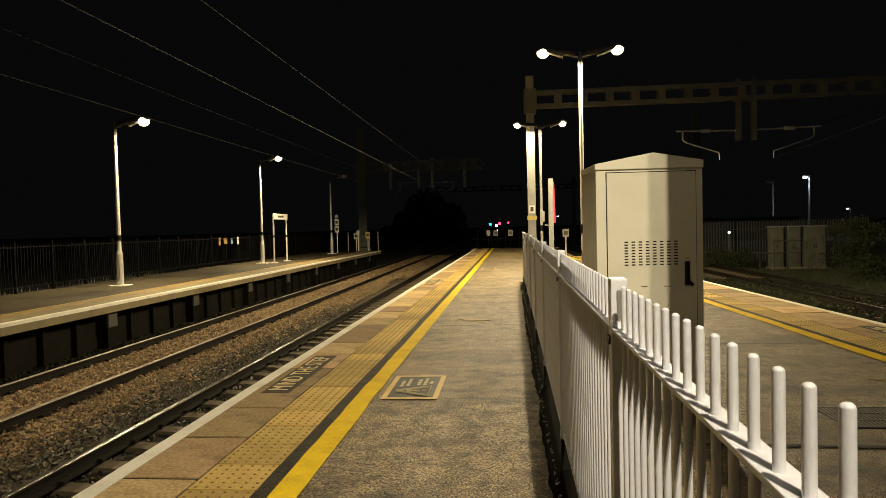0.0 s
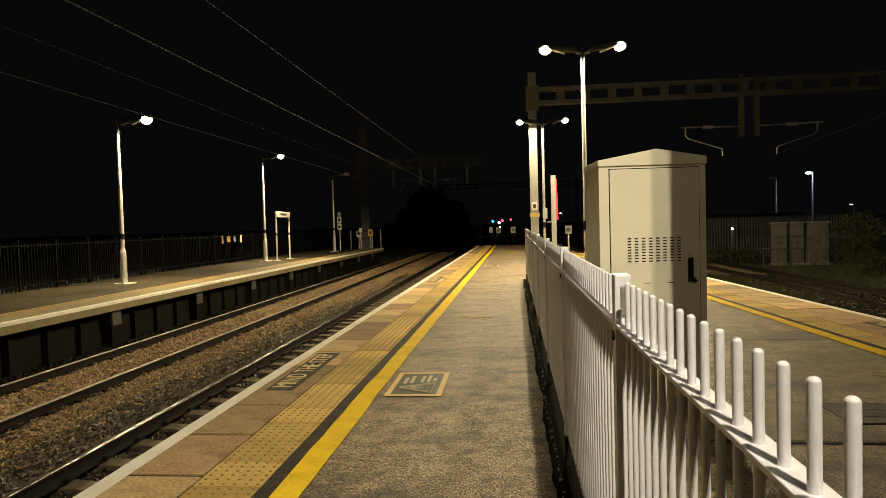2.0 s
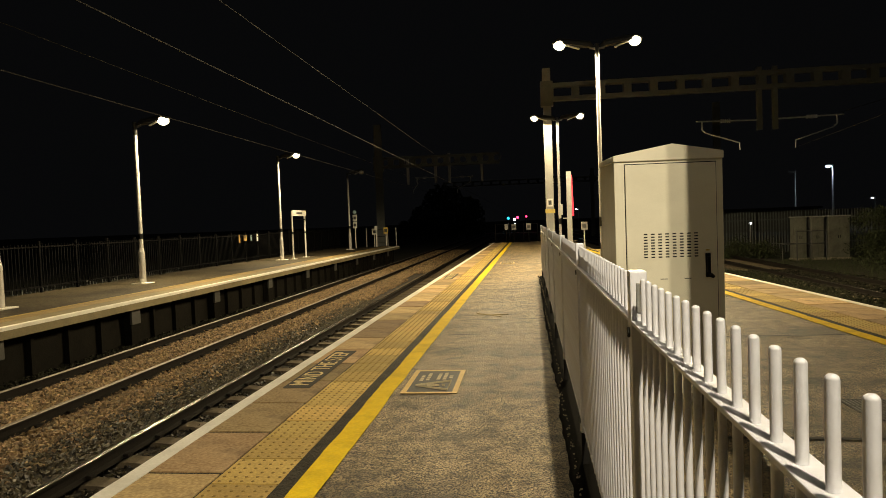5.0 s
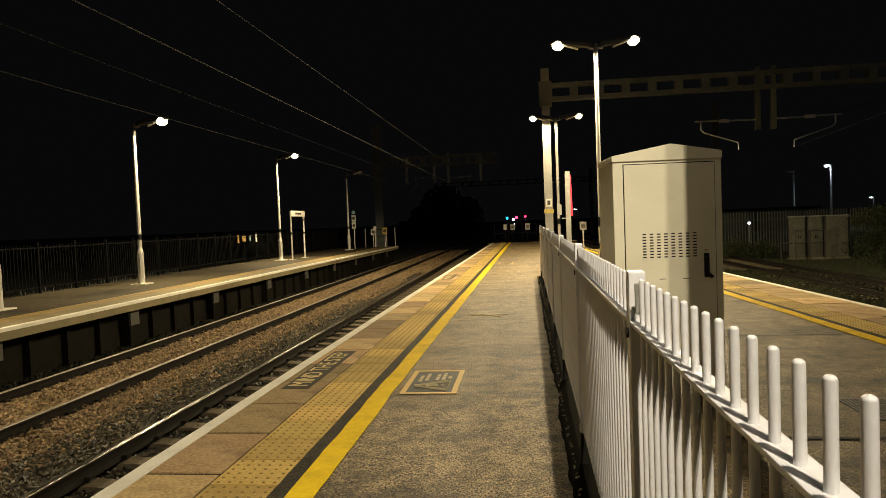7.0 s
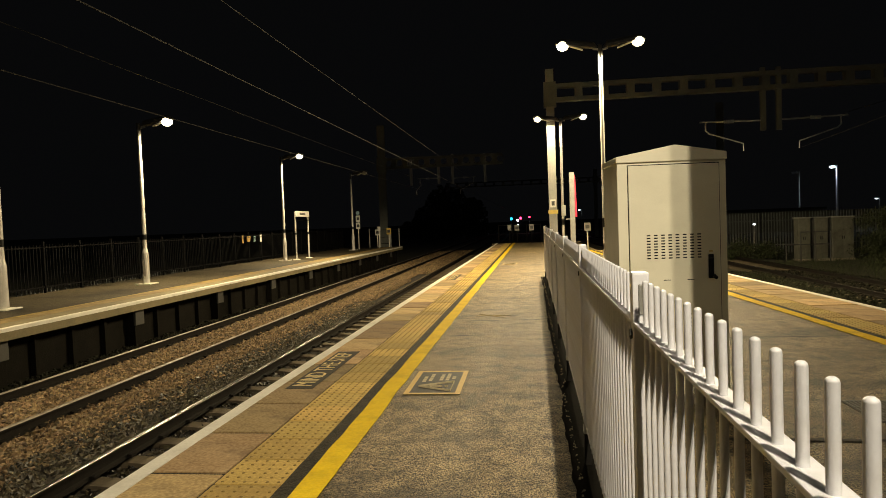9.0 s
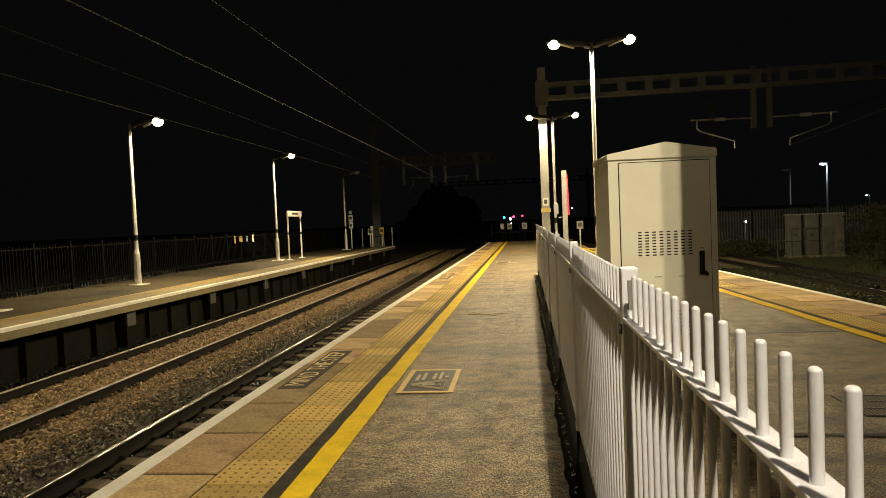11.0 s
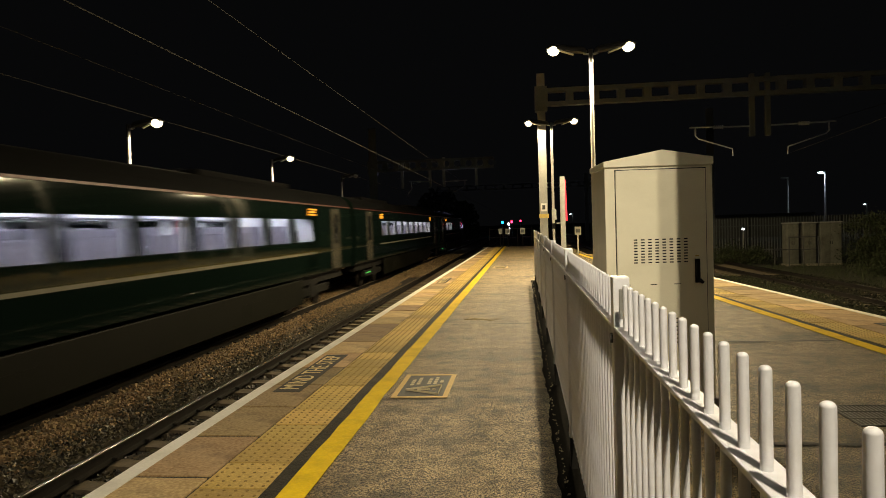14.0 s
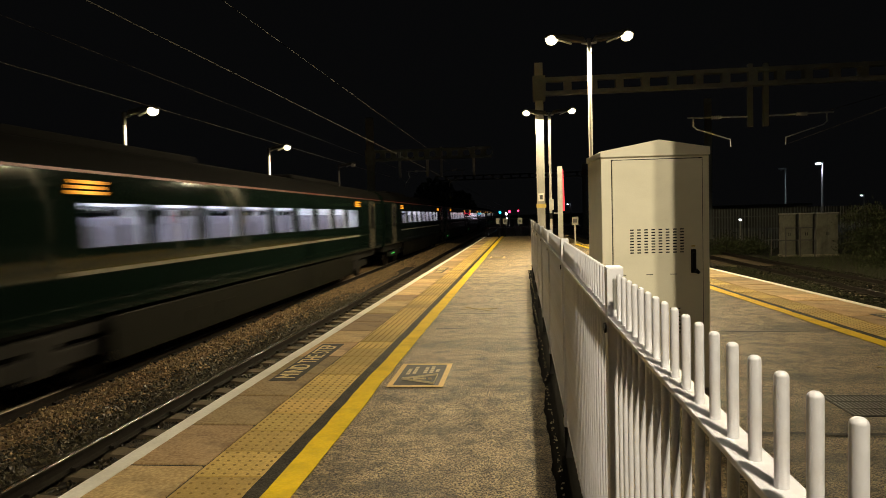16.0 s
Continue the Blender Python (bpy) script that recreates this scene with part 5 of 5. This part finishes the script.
def far_woods(label):
    """Dark uneven crowns of leaf clumps on trunks, far along the line."""
    rg = random.Random(31)
    verts, faces = [], []
    for k in range(12):
        x = -19.0 + 1.15 * k + rg.uniform(-0.4, 0.4)
        u = (x + 11.5) / 8.5
        top = max(2.2, 8.2 * (1 - u * u)) * rg.uniform(0.8, 1.08)
        y = 122 + rg.uniform(-5, 5)
        i = len(verts)
        verts += [(x - 0.2, y, -1.3), (x + 0.2, y, -1.3), (x + 0.08, y, top * 0.7), (x - 0.08, y, top * 0.7)]
        faces.append((i, i + 1, i + 2, i + 3))
        for j in range(420):
            h = rg.uniform(0.0, 1.0)
            r = 1.9 * math.sqrt(max(0.05, 1 - h ** 2.2)) * rg.uniform(0.5, 1.08)
            a = rg.uniform(0, math.tau)
            c = Vector((x + r * math.cos(a), y + r * math.sin(a), -0.9 + h * (top + 0.9)))
            q = Euler((rg.uniform(0, 6.28), rg.uniform(0, 6.28), rg.uniform(0, 6.28))).to_matrix()
            w = rg.uniform(0.18, 0.42)
            i = len(verts)
            verts += [tuple(c + q @ Vector(p) * w) for p in ((-1, 0, 0), (0, -0.7, 0.15), (1, 0, 0), (0, 0.7, 0.15))]
            faces.append((i, i + 1, i + 2, i + 3))
    me = bpy.data.meshes.new("far_woods")
    me.from_pydata(verts, [], faces)
    me.materials.append(M["leaf"])
    tagged(new("far_woods", me), label, "trees", kind="stuff")


far_woods("dark clump of trees beside the line at night")
bush(19.9, 35.6, -1.3, 1.9, 2.8, 6500, 1, "straggly dark green lineside bush")
bush(22.3, 33.5, -1.3, 1.8, 2.6, 4500, 2, "dense dark lineside bush")
bush(18.0, 31.0, -1.3, 1.2, 0.9, 2000, 3, "low weeds beside the track")
bush(21.0, 29.0, -1.3, 1.6, 1.6, 3000, 4, "dark low shrub beside the track")
bush(13.8, 38.5, -1.3, 1.1, 1.2, 2000, 5, "low dark scrub below the palisade fence")
bush(15.4, 38.9, -1.3, 1.2, 1.0, 2000, 6, "low dark scrub below the palisade fence")
bush(12.4, 39.0, -1.3, 1.2, 0.9, 2000, 7, "low dark scrub below the palisade fence")


def street_lamp(x, y, h, lens, label, r=0.35):
    t = thing("street_lamp", label, "lamp", pose(x, y, -1.3))
    bm = bmesh.new()
    tube(bm, (0, 0, 0), (0, 0, h + 1.3), 0.16, 0.09, 10)
    part("pole", bm, "galvanised", t)
    bm = bmesh.new()
    box(bm, -0.9, 0.1, -0.15, 0.15, h + 1.25, h + 1.45, 0.03)
    hd = part("lamp_head", bm, "galvanised", t)
    bm = bmesh.new()
    ball(bm, (-0.55, -0.05, h + 1.22), r, (1.5, 0.8, 0.6), 10, 6)
    part("lens", bm, lens, hd, smooth=True)


street_lamp(43.1, 95.0, 7.1, "far_lens", "distant street lamp with cold white light", 0.25)
street_lamp(39.5, 98.0, 6.6, "galvanised", "distant unlit street lamp", 0.15)
street_lamp(75.0, 150.0, 3.4, "cold_lens", "tiny far-off street lamp", 0.2)
street_lamp(15.0, 160.0, 3.5, "cold_lens", "tiny far-off street lamp", 0.2)

# glowing spot added behind the palisade in place of a bluish reflection
t = thing("reflection_spot", "added glowing spot on a post for a bluish reflection", "lamp", pose(16.63, 45.0, -1.3))
bm = bmesh.new()
tube(bm, (0, 0, 0), (0, 0, 1.9), 0.04, seg=8)
part("post", bm, "galvanised", t)
bm = bmesh.new()
ball(bm, (0, -0.05, 1.96), 0.09, (1.3, 0.8, 0.8), 10, 6)
part("lens", bm, "cold_lens", t, "small glowing ball for the bluish reflection", smooth=True)

# long low roof far behind the palisade
bm = bmesh.new()
box(bm, 18, 40, 92, 100, -1.3, 1.5)
box(bm, 17.6, 40.4, 91.6, 100.4, 1.5, 1.8)
tagged(part("low_building", bm, "panel_grey"), "long low dark building beyond the palisade", "building")

# unseen block added behind the camera to shade the island and part of the cabinet
bm = bmesh.new()
box(bm, 3.425, 6.6, -9.0, 1.5, 0.0, 5.3)
tagged(part("station_block", bm, "wall_shaded"), "unseen block added to shade the island", "building", kind="structure")


# ---- express train ----
CAR = 26.0
HW = 1.35
WIN_B, WIN_T = 2.03, 2.66
LOW = [(1.18, 0.98), (1.28, 1.05), (1.335, 1.45), (HW, 1.8), (HW, WIN_B)]
HIGH = [(1.335, WIN_T), (1.32, 2.9), (1.29, 3.12)]
ROOF = [(1.29, 3.12), (1.20, 3.34), (1.0, 3.5), (0.6, 3.6), (0.0, 3.63)]


def mirror(pts):
    return pts + [(-x, z) for x, z in reversed(pts)]


def shell_strip(bm, pts, ys, sign, shape=None):
    """A strip of the side wall: pts are (x, z) from below up."""
    rings = []
    for y in ys:
        k, lift = shape(y) if shape else (1.0, 1.0)
        rings.append([bm.verts.new((sign * x * k, y, 0.98 + (z - 0.98) * lift)) for x, z in pts])
    for r0, r1 in zip(rings, rings[1:]):
        for i in range(len(pts) - 1):
            bm.faces.new((r0[i], r0[i + 1], r1[i + 1], r1[i]))


def nose_shape(y):
    """Width and height factors of the tapering cab; y from the rear of the car."""
    u = max(0.0, min(1.0, (y - 19.6) / 6.3))
    return 1.0 - 0.42 * u ** 2.4, 1.0 - 0.62 * u ** 2.7


def seat_mesh():
    bm = bmesh.new()
    box(bm, -0.48, 0.48, 0.0, 0.46, 1.26 + 0.38, 1.26 + 0.48, 0.02)
    for x in (-0.25, 0.25):
        box(bm, x - 0.22, x + 0.22, -0.1, 0.0, 1.26 + 0.40, 1.26 + 1.08, 0.03)
        box(bm, x - 0.14, x + 0.14, -0.1, -0.02, 1.26 + 1.06, 1.26 + 1.22, 0.03)
    return finish("seat_pair", bm, "seat_cloth")


SEAT = seat_mesh()


def window_spans(lead, tail):
    a, b = (4.85, 21.35)
    if lead:
        b = 10.5
    if tail:
        a = 15.7
    n = max(1, round((b - a) / 1.87))
    p = (b - a) / n
    return [(a + p * i + 0.19, a + p * (i + 1) - 0.19) for i in range(n)]


def car(parent, y0, lead=False, tail=False):
    c = new("carriage")
    c.parent = parent
    c.matrix_basis = pose(0, y0, 0)
    e0, e1 = 0.35, CAR - 0.35
    shape = None
    if lead:
        e1 = CAR - 0.1
        shape = nose_shape
    if tail:
        e0 = 0.1
        shape = lambda y: nose_shape(CAR - y)
    fine = sorted({e0, e1, *[y for y in np.arange(e0, e1, 0.6 if (lead or tail) else 30.0)]})
    wins = window_spans(lead, tail)
    doors = [d for d in (2.6, CAR - 2.4) if not (lead and d > 13) and not (tail and d < 13)]
    bm = bmesh.new()
    for s in (-1, 1):
        shell_strip(bm, LOW, fine, s, shape)
        shell_strip(bm, HIGH, fine, s, shape)
        cuts = [e0] + [v for w in wins for v in w] + [e1]
        for a, b in zip(cuts[::2], cuts[1::2]):
            ys = sorted({a, b, *[y for y in fine if a < y < b]})
            shell_strip(bm, [(HW, WIN_B), (1.335, WIN_T)], ys, s, shape)
    for ye in (e0, e1):
        k, lift = shape(ye) if shape else (1, 1)
        prof = LOW + HIGH + ROOF[1:]
        bm.faces.new([bm.verts.new((x * k, ye, 0.98 + (z - 0.98) * lift)) for x, z in mirror(prof)])
    body = part("body", bm, "green_paint", c, "dark green glossy bodywork", smooth=True)
    bm = bmesh.new()
    for s in (-1, 1):
        shell_strip(bm, ROOF, fine, s, shape)
    if not lead and not tail:
        box(bm, -0.75, 0.75, 4.0, 9.5, 3.52, 3.70, 0.05)
        box(bm, -0.75, 0.75, 15.5, 21.0, 3.52, 3.70, 0.05)
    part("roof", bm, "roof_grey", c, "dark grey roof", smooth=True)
    sa, sb = (e0, 21.5) if lead else ((4.5, e1) if tail else (e0, e1))
    for s in (-1, 1):
        bm = bmesh.new()
        box(bm, s * 1.30 - 0.012, s * 1.30 + 0.012, sa, sb, 3.085, 3.125)
        part("red_line", bm, "red_line", c, "thin red line along the cantrail")
        for a, b in ((4.6, CAR - 4.6),) if not (lead or tail) else ((4.6, 17.0),) if lead else ((9.0, CAR - 4.6),):
            bm = bmesh.new()
            box(bm, s * (HW - 0.012) - 0.012, s * (HW - 0.012) + 0.012, a, b, 1.655, 1.715)
            part("pale_stripe", bm, "stripe", c, "thin pale waist stripe")
        bm = bmesh.new()
        box(bm, s * 1.25 - 0.03, s * 1.25 + 0.03, 5.6 if not tail else 6.0, 20.4, 0.30, 0.985, 0.02)
        for yv in (8.0, 9.2, 16.4):
            box(bm, s * 1.283 - 0.008, s * 1.283 + 0.008, yv, yv + 0.8, 0.45, 0.75)
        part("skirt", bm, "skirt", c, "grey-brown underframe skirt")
        for w0, w1 in wins:
            bm = bmesh.new()
            box(bm, s * (HW - 0.03) - 0.004, s * (HW - 0.03) + 0.004, w0 - 0.02, w1 + 0.02, WIN_B - 0.02, WIN_T + 0.02)
            g = part("window_pane", bm, "glass", c)
            g.visible_shadow = False
        for d in doors:
            bm = bmesh.new()
            box(bm, s * (HW + 0.002) - 0.008, s * (HW + 0.002) + 0.008, d - 0.48, d + 0.48, 1.1, 3.02, 0.006)
            dr = part("door", bm, "pale_door", c, "passenger door paler than the bodywork")
            bm = bmesh.new()
            box(bm, s * (HW + 0.008) - 0.006, s * (HW + 0.008) + 0.006, d - 0.24, d + 0.24, 1.9, 2.85)
            part("door_window", bm, "dark_glass", dr)
        for d in ([5.1, CAR - 4.8] if not (lead or tail) else [5.1] if lead else [CAR - 4.8]):
            for r_ in range(3):
                bm = bmesh.new()
                box(bm, s * (HW - 0.01) - 0.012, s * (HW - 0.01) + 0.012, d - 0.30 + 0.04 * r_, d + 0.29 - 0.05 * (r_ % 2), 2.78 + 0.075 * r_, 2.825 + 0.075 * r_)
                part("display_row", bm, "orange_led", c, "glowing orange row of the destination display")
    # saloon
    ia, ib = wins[0][0] - 0.3, wins[-1][1] + 0.3
    bm = bmesh.new()
    box(bm, -1.25, 1.25, ia, ib, 1.20, 1.26)
    box(bm, -1.25, 1.25, ia - 0.03, ia, 1.26, 3.2)
    box(bm, -1.25, 1.25, ib, ib + 0.03, 1.26, 3.2)
    box(bm, -1.25, 1.25, ia, ib, 3.10, 3.13)
    for s in (-1, 1):
        box(bm, s * 1.27 - 0.02, s * 1.27 + 0.02, ia, ib, 1.26, WIN_B - 0.02)
        box(bm, s * 1.27 - 0.02, s * 1.27 + 0.02, ia, ib, WIN_T + 0.02, 3.1)
        box(bm, min(s * 0.95, s * 1.25), max(s * 0.95, s * 1.25), ia, ib, 2.72, 2.76)
        for (w0, w1), (v0, v1) in zip(wins, wins[1:]):
            box(bm, s * 1.27 - 0.02, s * 1.27 + 0.02, w1, v0, WIN_B - 0.02, WIN_T + 0.02)
    part("saloon_lining", bm, "cabin", c, "pale lit saloon interior")
    bm = bmesh.new()
    for x in (-0.55, 0.55):
        box(bm, x - 0.12, x + 0.12, ia + 0.2, ib - 0.2, 3.07, 3.095)
    part("ceiling_light", bm, "train_light", c, "cold white ceiling light strip")
    y = ia + 0.6
    while y < ib - 0.7:
        for s in (-1, 1):
            shared("seat_pair", SEAT, c, pose(s * 0.72, y, 0))
        y += 0.885
    # bogies
    for yb in (4.3, CAR - 4.3):
        if (tail and yb < 13):
            yb = 4.9
        bm = bmesh.new()
        for s in (-1, 1):
            box(bm, s * 1.02 - 0.07, s * 1.02 + 0.07, yb - 1.75, yb + 1.75, 0.42, 0.66, 0.03)
            box(bm, s * 1.02 - 0.1, s * 1.02 + 0.1, yb - 0.35, yb + 0.35, 0.35, 0.9, 0.03)
        box(bm, -1.0, 1.0, yb - 0.3, yb + 0.3, 0.5, 0.95)
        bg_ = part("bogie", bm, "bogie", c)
        for dy in (-1.3, 1.3):
            bm = bmesh.new()
            for s in (-1, 1):
                tube(bm, (s * 0.69, yb + dy, 0.42), (s * 0.82, yb + dy, 0.42), 0.42, seg=20)
            tube(bm, (-0.7, yb + dy, 0.42), (0.7, yb + dy, 0.42), 0.08, seg=8)
            part("wheelset", bm, "rail_side", bg_)
    for s in (-1, 1):
        bm = bmesh.new()
        box(bm, s * 1.29 - 0.006, s * 1.29 + 0.006, 2.05, 2.75, 0.60, 0.64)
        part("marker", bm, "green_marker", c, "small green glowing marker above the bogie")
    bm = bmesh.new()
    box(bm, -1.1, 1.1, 1.0, CAR - (1.0 if not lead else 3.5), 0.75, 1.0)
    part("underframe", bm, "bogie", c)
    if not lead:
        bm = bmesh.new()
        box(bm, -0.85, 0.85, CAR - 0.36, CAR + 0.36, 1.1, 3.2)
        part("gangway_bellows", bm, "black", c)
    if lead or tail:
        f = (lambda y: y) if lead else (lambda y: CAR - y)
        for s in (-1, 1):
            bm = bmesh.new()
            box(bm, s * HW - 0.012, s * HW + 0.012, min(f(17.8), f(19.2)), max(f(17.8), f(19.2)), 1.98, 2.8, 0.006)
            part("cab_side_window", bm, "cab_pane", c, "pale cab side window")
            k, lift = nose_shape(25.0)
            bm = bmesh.new()
            ball(bm, (s * 1.02 * k, f(25.2), 1.55), 0.13, (0.8, 1.3, 0.7))
            part("head_lamp", bm, "head_light" if lead else "red_signal", c, "glowing lamp on the nose", smooth=True)
        bm = bmesh.new()
        prev = None
        for y in np.linspace(22.1, 24.4, 8):
            k, lift = nose_shape(y)
            cur = [bm.verts.new((x * k * 1.0, f(y), 0.98 + (z - 0.98) * lift + 0.012)) for x, z in mirror([(1.22, 3.25), (1.0, 3.5), (0.6, 3.6), (0.0, 3.63)])]
            if prev:
                for i in range(len(cur) - 1):
                    bm.faces.new((prev[i], prev[i + 1], cur[i + 1], cur[i]))
            prev = cur
        part("windscreen", bm, "dark_glass", c, "raked black windscreen", smooth=True)
    return c


def pantograph(parent, y):
    """Raised collector with its arc at the contact wire."""
    p = new("pantograph")
    p.parent = parent
    p.matrix_basis = pose(0, y, 0)
    bm = bmesh.new()
    box(bm, -0.6, 0.6, -1.1, 0.9, 3.64, 3.72, 0.02)
    for x in (-0.5, 0.5):
        for yy in (-0.9, 0.7):
            tube(bm, (x, yy, 3.58), (x, yy, 3.66), 0.06, seg=10)
    part("base_frame", bm, "bogie", p)
    bm = bmesh.new()
    tube(bm, (0, -0.8, 3.74), (0, 0.75, 4.18), 0.05, 0.04, 8)
    tube(bm, (0, 0.75, 4.18), (0, -0.05, 4.62), 0.035, 0.03, 8)
    part("folding_arm", bm, "bogie", p)
    bm = bmesh.new()
    for yy in (-0.2, 0.1):
        tube(bm, (-0.55, yy, 4.67), (0.55, yy, 4.67), 0.025, seg=8)
        for x in (-1, 1):
            tube(bm, (x * 0.55, yy, 4.67), (x * 0.8, yy, 4.5), 0.02, seg=8)
    bar(bm, (0, -0.2, 4.64), (0, 0.1, 4.64), 0.05, 0.04)
    part("collector_head", bm, "bogie", p)
    bm = bmesh.new()
    ball(bm, (0.0, 0.32, 4.69), 0.03, (1, 1.6, 0.8), 10, 6)
    part("arc", bm, "arc", p, "blue-white electric arc at the contact wire")


train = thing("express_train", "dark green express passenger train with lit windows", "train", pose(-4.89, -700, RAIL_Z))
for i in range(9):
    car(train, -CAR * i, lead=(i == 0), tail=(i == 8))
pantograph(train, 10.4)


# ---- motion ----
SPEED = 55.0


def motions():
    rows = []
    for t in [0.5 * k for k in range(32)] + [15.9, 16.0]:
        rows.append((t, pose(-4.89, 11.5 + SPEED * (t - 13.3), RAIL_Z)))
    walk(train, rows)


motions()
